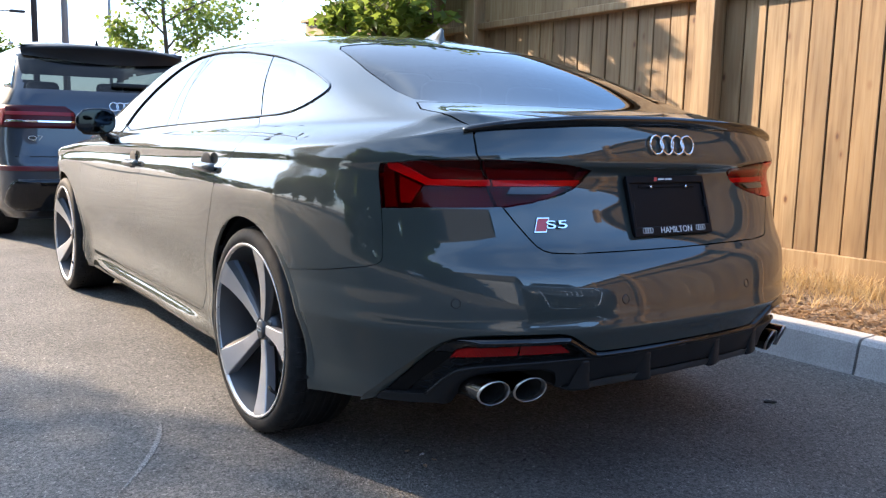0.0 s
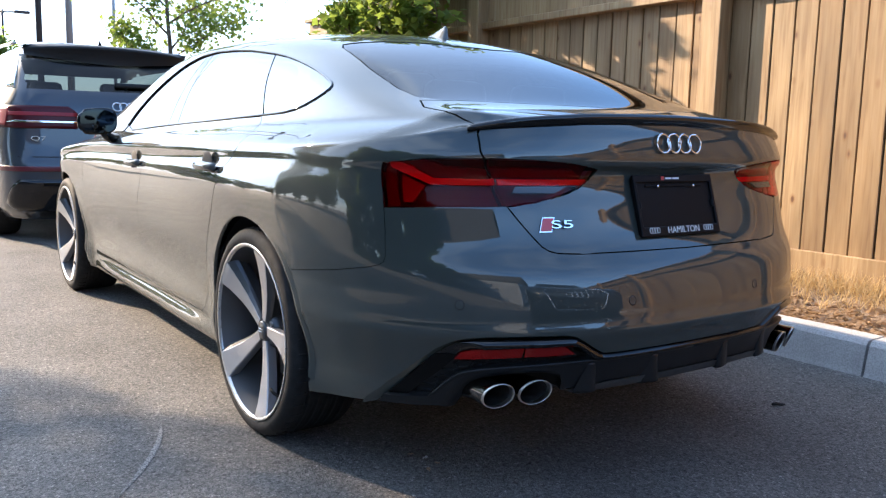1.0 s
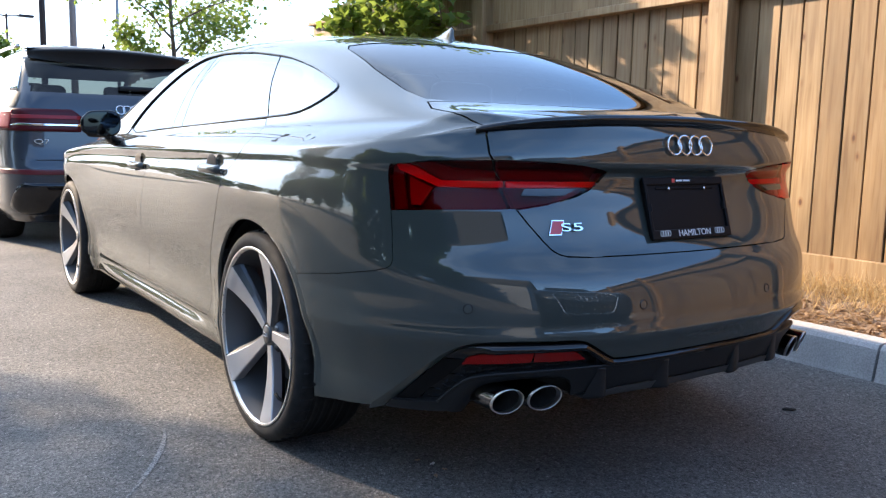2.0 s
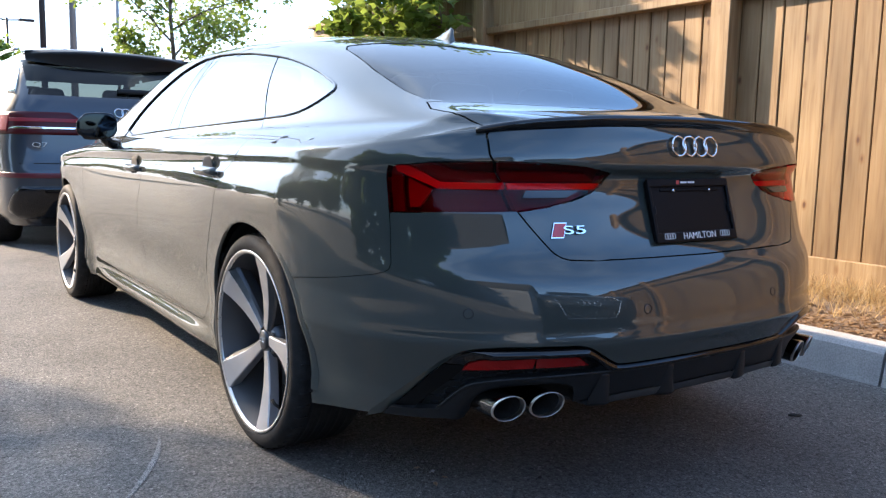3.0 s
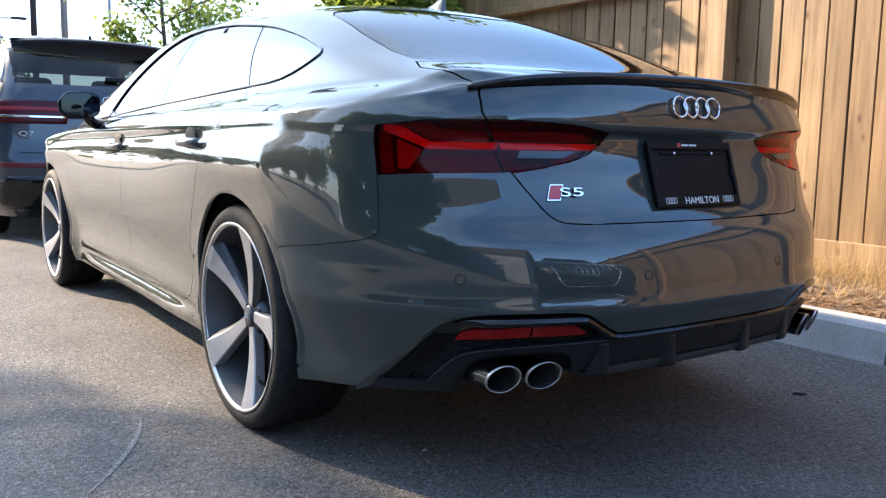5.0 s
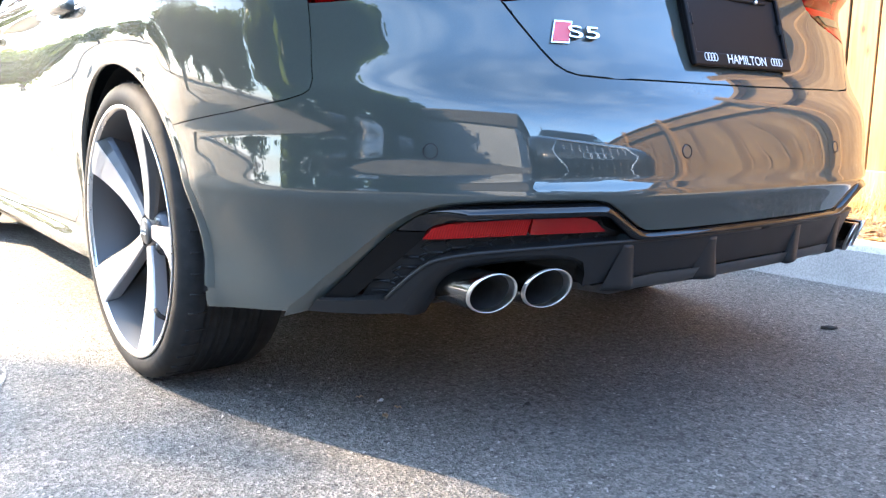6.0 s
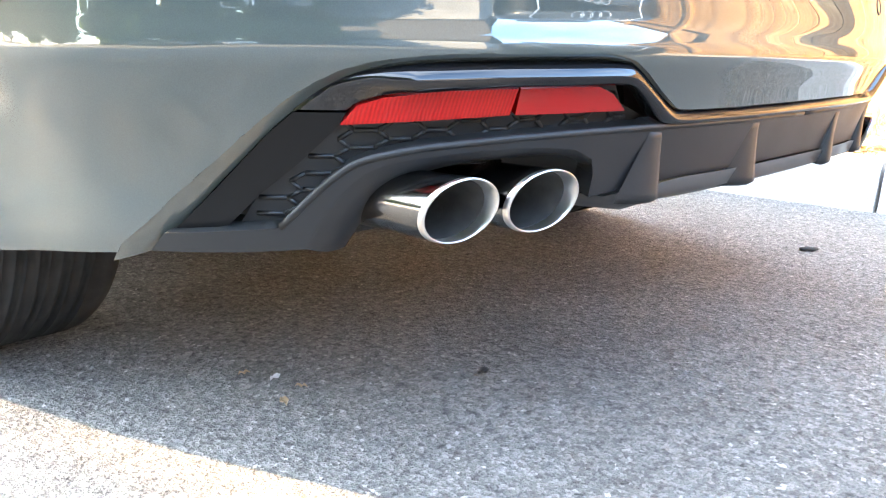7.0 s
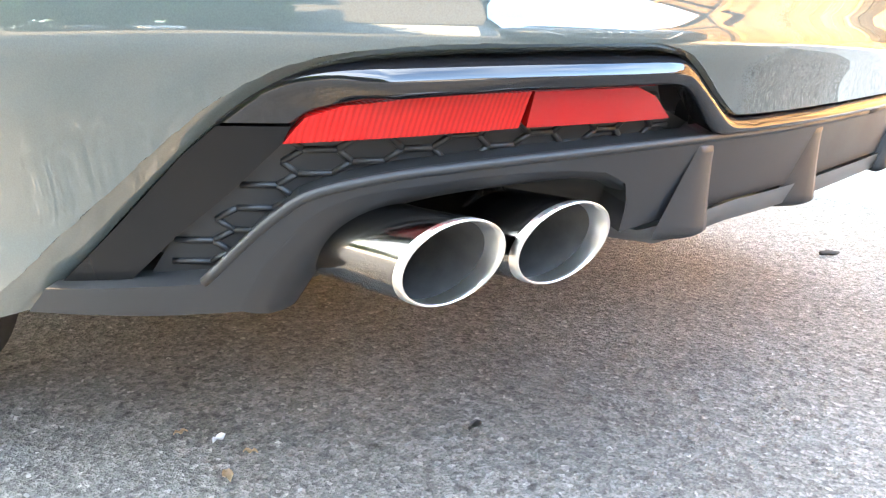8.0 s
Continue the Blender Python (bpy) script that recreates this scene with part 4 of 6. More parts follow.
for half, poly, bars in ((lamp_faces, [(-.808, .892), (-.741, .905), (-.632, .907), (-.595, .86), (-.574, .793), (-.723, .789), (-.811, .782)], ((BAR_OUT, LAMP_RED, "light_bar"), (BLOCK, LAMP_MID, "light_block"), (EDGE_BLOCK, LAMP_MAROON, "lamp_chamber"), (UPPER_OUT, LAMP_MAROON, "lamp_chamber"))),
                         (lamp_in, [(-.612, .906), (-.509, .903), (-.396, .896), (-.342, .889), (-.30, .881), (-.32, .858), (-.36, .834), (-.415, .818), (-.484, .805), (-.564, .793), (-.585, .857)], ((BAR_IN, LAMP_RED, "light_bar"), (UPPER_IN, LAMP_MAROON, "lamp_chamber")))):
    lens = both_sides("tail_lamp", hem(half, .0014, .02), RED_LENS, car, "smoked dark red tail lamp lens")
    house = both_sides("lamp_housing", tail_patch(poly, -.034, .02, z0=.75, z1=.93), LAMP_DARK, None)
    for a, b in zip(lens, house):
        b.parent = a
    for bar, mat, name in bars:
        for a, b in zip(lens, both_sides(name, tail_patch(bar, -.012 if mat is LAMP_RED else -.018, .012, z0=.75, z1=.93), mat, None, "bright red light guide" if mat is LAMP_RED else "")):
            b.parent = a
    if bars[0][0] is BAR_IN:
        for a, b in zip(lens, both_sides("reversing_light", tail_patch(INSERT, .0012, .01, z0=.75, z1=.93), REVERSING, None, "grey reversing light")):
            b.parent = a

# ---- boot spoiler ----
bm = bmesh.new()
rows = []
for k in range(-48, 49):
    sgn = -1 if k < 0 else 1
    q = abs(k) / 48
    p = lower_skin(np.array(q * CORNER * .91), np.array(1.0))
    x, y, z = float(p[0]) * -sgn, float(p[1]), float(p[2])
    fade = 1 - max(0, (q - .72) / .28) ** 2
    out = Vector((x, (y + .25) * 1.0, 0)).normalized()
    h = .013 * fade + .001
    prof = [(-.055, .000), (-.030, .006 + h * .35), (-.006, .005 + h * .9), (.010, .003 + h), (.017, h - .004), (.015, h - .011), (.004, -.012), (-.004, -.016)]
    rows.append([(x + out.x * a, y + out.y * a, z + b) for a, b in prof])
V = sheet(bm, rows)
bm.faces.new(V[0][::-1]), bm.faces.new(V[-1])
bmesh.ops.recalc_face_normals(bm, faces=bm.faces)
part("boot_spoiler", bm, BLACK_GLOSS, car, "thin gloss black lip spoiler")

# ---- diffuser ----
WEDGE = [(-.789, .285), (-.764, .340), (-.742, .391), (-.7285, .414), (-.692, .414), (-.694, .402), (-.714, .367), (-.739, .329), (-.757, .2935)]
REFL = [(-.694, .4035), (-.686, .422), (-.668, .4305), (-.624, .4365), (-.561, .439), (-.466, .4405), (-.444, .433), (-.417, .414), (-.549, .4125), (-.634, .4075)]
RIDGE = [(-.7206, .299), (-.698, .3412), (-.680, .3653), (-.669, .3717), (-.6577, .3759), (-.6277, .3838), (-.5575, .3915), (-.4667, .396), (-.3663, .398), (-.2, .3975), (.0, .397)]
OUTER_ARCH = [(-.6995, .2763), (-.6907, .3146), (-.6754, .3456), (-.662, .3608), (-.6446, .3691), (-.6194, .374), (-.5851, .3787), (-.5466, .3815), (-.5111, .3812), (-.4749, .3773), (-.4513, .3657), (-.4427, .3476), (-.4409, .3222)]
INNER_ARCH = [(-.6712, .2653), (-.6599, .3006), (-.6439, .3287), (-.630, .340), (-.6175, .3481), (-.588, .3556), (-.5639, .3586), (-.5284, .3609), (-.4893, .3641), (-.4532, .3573), (-.4323, .3428), (-.427, .328), (-.4254, .3129)]
FACE = [(-.7965, .2655), (-.7904, .2868), (-.7555, .2932)] + RIDGE + [(.0, .336), (-.30, .334), (-.40, .327)] + OUTER_ARCH[::-1] + [(-.738, .2712)]
HONEY = [(-.752, .290), (-.716, .292), (-.686, .340), (-.660, .374), (-.628, .377), (-.575, .379), (-.513, .385), (-.448, .391), (-.38, .396), (-.372, .402), (-.412, .416), (-.43, .436), (-.45, .443), (-.56, .442), (-.626, .439), (-.67, .432), (-.69, .424),
         (-.697, .403), (-.716, .366), (-.741, .328)]
TRIM_TOP = [(-.7295, .417), (-.7148, .4385), (-.696, .452), (-.664, .460), (-.576, .463), (-.445, .464), (-.4288, .4602), (-.348, .414), (-.325, .410), (.0, .410)]
TRIM_LOW = [(-.692, .417), (-.684, .426), (-.665, .4335), (-.650, .438), (-.572, .4445), (-.437, .447), (-.417, .4365), (-.365, .3995), (-.325, .399), (.0, .3985)]
line = [(*a, *b) for a, b in zip(TRIM_TOP, TRIM_LOW)]
for _ in range(2):                                              # corners cut finer, the ends kept
    cut = [line[0]]
    for a, b in zip(line, line[1:]):
        w = min(.25, .012 / max(1e-6, math.hypot(b[0] - a[0], b[1] - a[1])))
        cut += [tuple(p + (q - p) * w for p, q in zip(a, b)), tuple(q + (p - q) * w for p, q in zip(a, b))]
    line = cut + [line[-1]]
TRIM_TOP, TRIM_LOW = [p[:2] for p in line], [p[2:] for p in line]
bm = bmesh.new()
rows = []
for k in range(len(TRIM_TOP) - 1):
    for q in [j / 4 for j in range(4 if k < len(TRIM_TOP) - 2 else 5)]:
        hi = [TRIM_TOP[k][c] + (TRIM_TOP[k + 1][c] - TRIM_TOP[k][c]) * q for c in (0, 1)]
        lo = [TRIM_LOW[k][c] + (TRIM_LOW[k + 1][c] - TRIM_LOW[k][c]) * q for c in (0, 1)]
        crown = np.interp(hi[0], (-.715, -.655), (0, 1))           # flatter and deeper where it runs down to the wing
        rows.append([on_skin(lo[0] + (hi[0] - lo[0]) * w, lo[1] + (hi[1] - lo[1]) * w, out * crown - (.014 if out < 0 else .008) * (1 - crown))[0]
                     for w, out in ((0, -.014), (0, .004), (.08, .0075), (.30, .0098), (.62, .0105), (.70, .0098), (.98, .0015), (1, -.014))])
sheet(bm, rows)
for e in bm.edges:
    e.smooth = True
mirrored(bm)
bmesh.ops.recalc_face_normals(bm, faces=bm.faces)
part("diffuser_trim", bm, BLACK_GLOSS, car, "gloss black trim framing the reflectors")
both_sides("diffuser_wing", tail_patch(WEDGE, -.009, .014, z1=.5), BLACK_SEMI, car)
both_sides("diffuser_recess", tail_patch(HONEY, -.020, .006, z1=.5), BLACK_SATIN, car, "recessed black honeycomb plastic")
split = -.5535
both_sides("rear_reflector", tail_patch([(max(min(x, 0), -1) if x < split else split - .0012, z) for x, z in REFL][:4] + [(split - .0012, .4393), (split - .0012, .4125), (-.634, .4075)], -.005, .012, z1=.5),
           REFLECTOR, car, "ribbed red rear reflector")
both_sides("rear_reflector", tail_patch([(split + .0012, .4393), (-.466, .4405), (-.444, .433), (-.417, .414), (-.549, .4125)], -.005, .012, z1=.5), RED_PLAIN, car, "plain red rear reflector")
bm = tail_patch(FACE, .006, .030, z1=.5)
mirrored(bm)
panel("diffuser_face", bm, BLACK_SATIN, car, "satin black rear diffuser")


def finer(line, n=5, ease=3):
    """A line with points between, its corners eased."""
    pts = [Vector((*a, 0)).lerp(Vector((*b, 0)), k / n) for a, b in zip(line, line[1:]) for k in range(n)] + [Vector((*line[-1], 0))]
    for _ in range(ease):
        pts = [pts[0]] + [(a + b * 2 + c) / 4 for a, b, c in zip(pts, pts[1:], pts[2:])] + [pts[-1]]
    return [(p.x, p.y) for p in pts]


bm = bmesh.new()
pts = [on_body(x, z, .0035) for x, z in finer(RIDGE)]
tube(bm, pts, .0042, 10)
both_sides("diffuser_edge", bm, BLACK_SATIN, car)
bm = bmesh.new()                                                # the face rolls in over the pipes
rows = []
for (x0, z0), (x1, z1) in zip(finer(OUTER_ARCH), finer(INNER_ARCH)):
    rows.append([on_body(x0 + (x1 - x0) * w, z0 + (z1 - z0) * w, p) for w, p in ((-.05, .0062), (.25, .0045), (.5, .0), (.75, -.009), (1.0, -.022))])
sheet(bm, rows)
bmesh.ops.recalc_face_normals(bm, faces=bm.faces)
both_sides("arch_edge", bm, BLACK_SATIN, car)
bm = bmesh.new()                                                # underside of the foot beside the wheel
rows = [[on_body(x, z, -.012), on_body(x, z, -.012) + Vector((0, .16, .012))] for x, z in finer([(-.7965, .2655), (-.738, .2712), (-.6995, .2755), (-.672, .2655)])]
sheet(bm, rows)
both_sides("diffuser_underside", bm, DARK, car)


# honeycomb ribs
def rib_field(poly, cell, push, r):
    bm = bmesh.new()
    done = set()
    for i in range(-40, 1):
        for j in range(0, 40):
            cx, cz = i * cell * 1.5, .27 + (j + (i % 2) * .5) * cell * .9
            pts = [(cx + cell * math.cos(math.pi / 3 * k), cz + cell * .52 * math.sin(math.pi / 3 * k)) for k in range(6)]
            for a, b in zip(pts, pts[1:] + pts[:1]):
                key = tuple(sorted((tuple(round(q, 4) for q in a), tuple(round(q, 4) for q in b))))
                if key in done or not (inside(poly, *a) and inside(poly, *b)):
                    continue
                done.add(key)
                tube(bm, [on_skin(*a, push)[0], on_skin(*b, push)[0]], r, 5)
    return bm


both_sides("honeycomb_rib", rib_field(HONEY, .0195, -.0195, .0027), BLACK_SATIN, car, "thin raised honeycomb ribs")

# lower lip under the face, and fins
bm = bmesh.new()
rows = []
for k in range(41):
    x = -.419 + .419 * k / 40
    zb = .322 + .013 * min(1, (x + .43) / .13)
    p, n = on_skin(x, zb, .0115)
    h = min(1, .05 + (x + .419) / .05)
    rows.append([p + Vector((0, 0, .001)), p + Vector((0, .006, -.019 * h)), p + Vector((0, .030, -.030 * h)), p + Vector((0, .14, -.036 * h))])
sheet(bm, rows)
mirrored(bm)
bmesh.ops.recalc_face_normals(bm, faces=bm.faces)
part("diffuser_lip", bm, GREY_SATIN, car, "satin lower lip of the diffuser")
for x in (-.362, -.15, .15, .362):
    bm = bmesh.new()
    toward = 1 if x < 0 else -1                                 # the steep flank looks to the middle
    rows = []
    for k in range(13):
        q = k / 12
        z = .390 - .080 * q
        c, n = on_skin(x, max(z, .315), .006)
        c.z = z
        side = Vector((1, 0, 0)) * toward
        wide, proud = .010 + .020 * q, .001 + .020 * q ** 1.2
        if k == 12:
            proud *= .55
        rows.append([c - side * wide * 1.7 - n * .003, c - side * wide * 1.1 + n * proud * .28, c - side * wide * .4 + n * proud * .80, c + side * wide * .2 + n * proud,
                     c + side * wide * .62 + n * proud * .92, c + side * wide * .78 + n * proud * .5, c + side * wide * .84 - n * .003])
    V = sheet(bm, rows)
    bm.faces.new(V[-1])
    bm.faces.new(V[0][::-1])
    bmesh.ops.recalc_face_normals(bm, faces=bm.faces)
    part("diffuser_fin", bm, BLACK_SATIN, car)

# ---- exhaust tips: round pipes cut on the slant ----
def exhaust(x, y, z, rx, rz, out, lean):
    """out: forward shift of the mouth per metre outward; lean: backward shift per metre up."""
    sgn = -1 if x < 0 else 1

    def ring(scale, back, flat=0.0):
        pts = []
        for k in range(64):
            dx, dz = rx * scale * math.cos(2 * math.pi * k / 64), rz * scale * math.sin(2 * math.pi * k / 64)
            pts.append((x + dx, y + back + (out * dx * sgn - lean * dz) * (1 - flat), z + dz))
        return pts

    def shell(rings):
        bm = bmesh.new()
        V = [[bm.verts.new(p) for p in r] for r in rings]
        for a, b in zip(V, V[1:]):
            for k in range(64):
                bm.faces.new((a[k], a[(k + 1) % 64], b[(k + 1) % 64], b[k]))
        bmesh.ops.recalc_face_normals(bm, faces=bm.faces)
        return bm

    tip = part("exhaust_tip", shell([ring(.97, .24, 1), ring(.985, .05), ring(1.0, .018), ring(1.0, .006)]), PIPE, car, "polished oval exhaust tip")
    part("tip_rim", shell([ring(1.0, .006), ring(1.0, .002), ring(.988, -.001), ring(.962, -.0018), ring(.94, -.0008), ring(.925, .003), ring(.915, .010), ring(.912, .016)]), RIM_STEEL, tip, "satin rolled rim")
    part("exhaust_liner", shell([ring(.912, .015), ring(.90, .018), ring(.89, .06), ring(.86, .12, 1), ring(.80, .16, 1), ring(.02, .161, 1)]), SOOT, tip, "sooty inside of the pipe")


for sgn in (-1, 1):
    exhaust(sgn * .6214, -.9025, .3238, .0383, .0351, .3855, .378)
    exhaust(sgn * .5242, -.9307, .3256, .0427, .0351, .294, .335)
    bm = bmesh.new()                                            # silencer and web behind the tips
    tube(bm, [(sgn * .66, -.68, .335), (sgn * .44, -.70, .335)], .05, 14)
    part("silencer", bm, DARK, car)
    bm = bmesh.new()
    box(bm, (sgn * .575 - .012, -.885, .308), (sgn * .575 + .012, -.855, .317), .003)
    part("tip_bridge", bm, PIPE, car)
    bm = bmesh.new()                                            # hood over the pipes
    lo, hi = sorted((sgn * .70, sgn * .40))
    rows = []
    for x, z in finer(INNER_ARCH):
        rim_pt = on_body(x, z, -.021)
        rows.append([Vector((-sgn * rim_pt.x, rim_pt.y, rim_pt.z)), Vector((-sgn * x, -.55, z))])
    sheet(bm, rows)
    box(bm, (lo, -.60, .27), (hi, -.59, .38), .002)
    part("heat_shield", bm, DARK, car)
    bm = bmesh.new()                                            # a patch of wire mesh over the pipes
    for k in range(9):
        a, _ = on_skin(sgn * (.575 - .005 * k), .350, -.036)
        b, _ = on_skin(sgn * (.575 - .005 * k), .3575, -.036)
        tube(bm, [a, b], .0008, 4)
    for k in range(4):
        a, _ = on_skin(sgn * .577, .3505 + .0023 * k, -.036)
        b, _ = on_skin(sgn * .533, .3505 + .0023 * k, -.036)
        tube(bm, [a, b], .0008, 4)
    part("heat_mesh", bm, PIPE, car)

# ---- underside ----
bm = bmesh.new()
box(bm, (-.64, -.35, .20), (.64, 3.4, .24), .01)
# hidden box added behind the floor to keep light off the ground
box(bm, (-.60, -.66, .25), (.60, -.36, .27), .006)
part("underbody", bm, DARK, car)
bm = bmesh.new()
# unseen tray added under the tail, to darken the ground there
box(bm, (-.66, -.74, .275), (.66, -.33, .29), .005)
part("rear_undertray", bm, DARK, car)
for sgn in (-1, 1):
    lo, hi = sorted((sgn * .60, sgn * .845))
    bm = bmesh.new()
    box(bm, (lo, .40, .185), (hi, 2.42, .25), .01)
    part("sill_tray", bm, DARK, car)
for sgn in (-1, 1):
    for yc in (0, AXLE):
        bm = bmesh.new()
        rows = []
        for k in range(25):
            t = math.pi * (-.06 + 1.12 * k / 24)
            rows.append([(sgn * x, yc + r * math.cos(t), HUB + r * math.sin(t)) for x, r in ((.56, .37), (.86, .378), (.885, .372))])
        V = sheet(bm, rows)
        bm.faces.new([v[0] for v in V])
        part("wheel_arch_liner", bm, DARK, car)

for yc in (0, AXLE):                                            # rolled lip of the arches
    bm = bmesh.new()
    rows = []
    for k in range(73):
        t = math.radians(-9 + 198 * k / 72)
        row = []
        for r, push in ((.394, .0004), (.389, .0014), (.383, .0030), (.377, .0044), (.371, .0050), (.367, .0040), (.366, -.010)):
            y, z = yc + r * math.cos(t), HUB + r * math.sin(t)
            place = skin_tree.ray_cast(Vector((-2, y, z)), Vector((1, 0, 0)))[0]
            if place is None:
                break
            full = max(0, min(1, (math.degrees(t) - 105) / 60))      # flared behind the wheel, flat above it
            row.append(place + skin_normal(place) * push * (.12 + .88 * full * full * (3 - 2 * full) if push > 0 else 1))
        if len(row) == 7:
            rows.append(row)
    sheet(bm, rows)
    bmesh.ops.recalc_face_normals(bm, faces=bm.faces)
    both_sides("arch_lip", bm, PAINT, car)

# ---- wheels ----
def wheel(x_out, yc, side, spin):
    """side -1: the left of the car. x_out: the outer face of the tyre."""
    w = thing("wheel", "", "")
    w.parent = car
    w.matrix_local = pose(side * x_out, yc, HUB, 0, 0, 0 if side < 0 else 180)   # local -x looks outward
    T = .245
    tyre = []
    for r, a in ((.274, .012), (.280, .004), (.293, -.001), (.308, .000), (.322, .008), (.3295, .020), (.3325, .036)):
        tyre.append((r, a))
    grooves = (.060, .091, .1225, .154, .185)
    for g in grooves:
        tyre += [(.3305, g - .0085), (.333, g - .0065), (.3235, g - .005), (.3235, g + .005), (.333, g + .0065), (.3305, g + .0085)]
    tyre += [(.3325, T - .036), (.3295, T - .020), (.322, T - .008), (.308, T), (.293, T + .001), (.274, T - .012), (.262, T - .02)]
    bm = bmesh.new()
    lathe(bm, tyre, 96)
    for k in range(96):                                          # shoulder blocks
        if k % 2 == 0:
            t = 2 * math.pi * k / 96
            m = Matrix.Rotation(t, 4, "X")
            box(bm, (.019, -.0016, .3285), (.058, .0016, .3336), 0, 1, m)
    bmesh.ops.recalc_face_normals(bm, faces=bm.faces)
    part("tyre", bm, RUBBER, w, "low-profile black tyre")
    bm = bmesh.new()
    lathe(bm, [(.274, .013), (.2805, .004), (.282, .000), (.280, -.0015), (.272, .001), (.2695, .008)], 96)
    bmesh.ops.recalc_face_normals(bm, faces=bm.faces)
    rim = part("rim_lip", bm, SILVER, w, "bright machined rim edge")
    bm = bmesh.new()
    lathe(bm, [(.2695, .008), (.264, .03), (.254, .06), (.246, .12), (.255, .20), (.266, T - .02)], 72)
    part("rim_barrel", bm, BARREL, w)
    bm = bmesh.new()
    lathe(bm, [(.0, .050), (.03, .0505), (.034, .052), (.05, .056), (.062, .065), (.066, .10), (.066, .13)], 40)
    part("hub", bm, GUNMETAL, w)
    bm = bmesh.new()
    lathe(bm, [(.0, .0405), (.026, .0415), (.030, .044), (.031, .052)], 32)
    part("hub_cap", bm, GUNMETAL, w)
    bm = bmesh.new()
    for q in range(4):
        tube(bm, [(.0395, (q - 1.5) * .0085 + .0055 * math.cos(t), .0055 * math.sin(t)) for t in [2 * math.pi * k / 14 for k in range(14)]], .0009, 5, closed=True)
    part("hub_emblem", bm, CHROME, w)
    for k in range(5):
        m = Matrix.Rotation(spin + 2 * math.pi * k / 5, 4, "X")
        # a bright face on one half of the blade, a dark one that leans in on the other
        prof = [(.036, .020, .046), (.085, .025, .042), (.14, .033, .034), (.19, .043, .023), (.225, .051, .014), (.250, .059, .006), (.271, .066, .001)]
        bm = bmesh.new()
        rows = [[m @ Vector((a + .0015, -wd * .52, r)), m @ Vector((a, -wd * .45, r)), m @ Vector((a, wd - .003, r)), m @ Vector((a + .004, wd, r)), m @ Vector((a + .030 + .02 * r, wd - .004, r))] for r, wd, a in prof]
        sheet(bm, rows)
        bmesh.ops.recalc_face_normals(bm, faces=bm.faces)
        part("spoke_face", bm, ALLOY, w, "satin grey spoke face", smooth=False)
        bm = bmesh.new()
        rows = []
        for r, wd, a in prof:
            q = r / .27
            rows.append([m @ Vector((a + .0016, -wd * .52, r)), m @ Vector((a + .006 + .012 * q, -wd * (.90 - .1 * q), r)), m @ Vector((a + .012 + .018 * q, -wd * (1.0 - .1 * q), r)), m @ Vector((a + .045 + .02 * q, -wd * .8, r)), m @ Vector((a + .045, wd * .8, r))])
        sheet(bm, rows)
        bmesh.ops.recalc_face_normals(bm, faces=bm.faces)
        part("spoke", bm, GUNMETAL, w, smooth=False)
        bm = bmesh.new()
        mb = Matrix.Rotation(spin + 2 * math.pi * (k + .5) / 5, 4, "X")
        for r0, r1, d in ((.008, .009, .0), (.0001, .0075, .004)):
            ring = [mb @ Vector((.055 + d, r1 * math.cos(t), .048 + r1 * math.sin(t))) for t in [2 * math.pi * q / 12 for q in range(12)]]
            back = [mb @ Vector((.075, r1 * math.cos(t), .048 + r1 * math.sin(t))) for t in [2 * math.pi * q / 12 for q in range(12)]]
            A, B = [bm.verts.new(p) for p in ring], [bm.verts.new(p) for p in back]
            bm.faces.new(A)
            for q in range(12):
                bm.faces.new((A[q], A[(q + 1) % 12], B[(q + 1) % 12], B[q]))
        bmesh.ops.recalc_face_normals(bm, faces=bm.faces)
        part("wheel_bolt", bm, DISC, w)
    bm = bmesh.new()
    lathe(bm, [(.07, .125), (.165, .125), (.166, .13), (.166, .15), (.165, .155), (.07, .155)], 64)
    bmesh.ops.recalc_face_normals(bm, faces=bm.faces)
    part("brake_disc", bm, DISC, w)
    bm = bmesh.new()
    lathe(bm, [(.02, .165), (.23, .165)], 48)
    part("back_plate", bm, DARK, w)
    bm = bmesh.new()
    rows = []
    for k in range(11):
        t = math.pi * (.02 + .30 * k / 10)
        rows.append([(a, -r * math.cos(t) * -1, r * math.sin(t)) for r, a in ((.115, .115), (.12, .10), (.172, .10), (.178, .115), (.178, .16))])
    sheet(bm, rows)
    bmesh.ops.recalc_face_normals(bm, faces=bm.faces)
    part("brake_caliper", bm, CALIPER, w, "red brake caliper")
    bm = bmesh.new()
    t = math.radians(222)
    tube(bm, [(.02, .245 * math.cos(t), .245 * math.sin(t)), (.008, .232 * math.cos(t), .232 * math.sin(t)), (.004, .215 * math.cos(t), .215 * math.sin(t))], .005, 8)
    part("tyre_valve", bm, RUBBER, w)
    return w


wheel(.912, 0, -1, radians(21))
wheel(.912, AXLE, -1, radians(20))
wheel(.912, 0, 1, radians(30))
wheel(.912, AXLE, 1, radians(12))

# ---- badges, plate, sensors ----
def tail_frame(x, z, push=0.0, tilt=True):
    """x to the right along the tail, y up it, z straight off it."""
    c, n = on_skin(x, z, push)
    right = Vector((-n.y, n.x, 0)).normalized()
    up = n.cross(right)
    m = Matrix((right, up, n)).transposed().to_4x4()
    m.translation = c
    return m


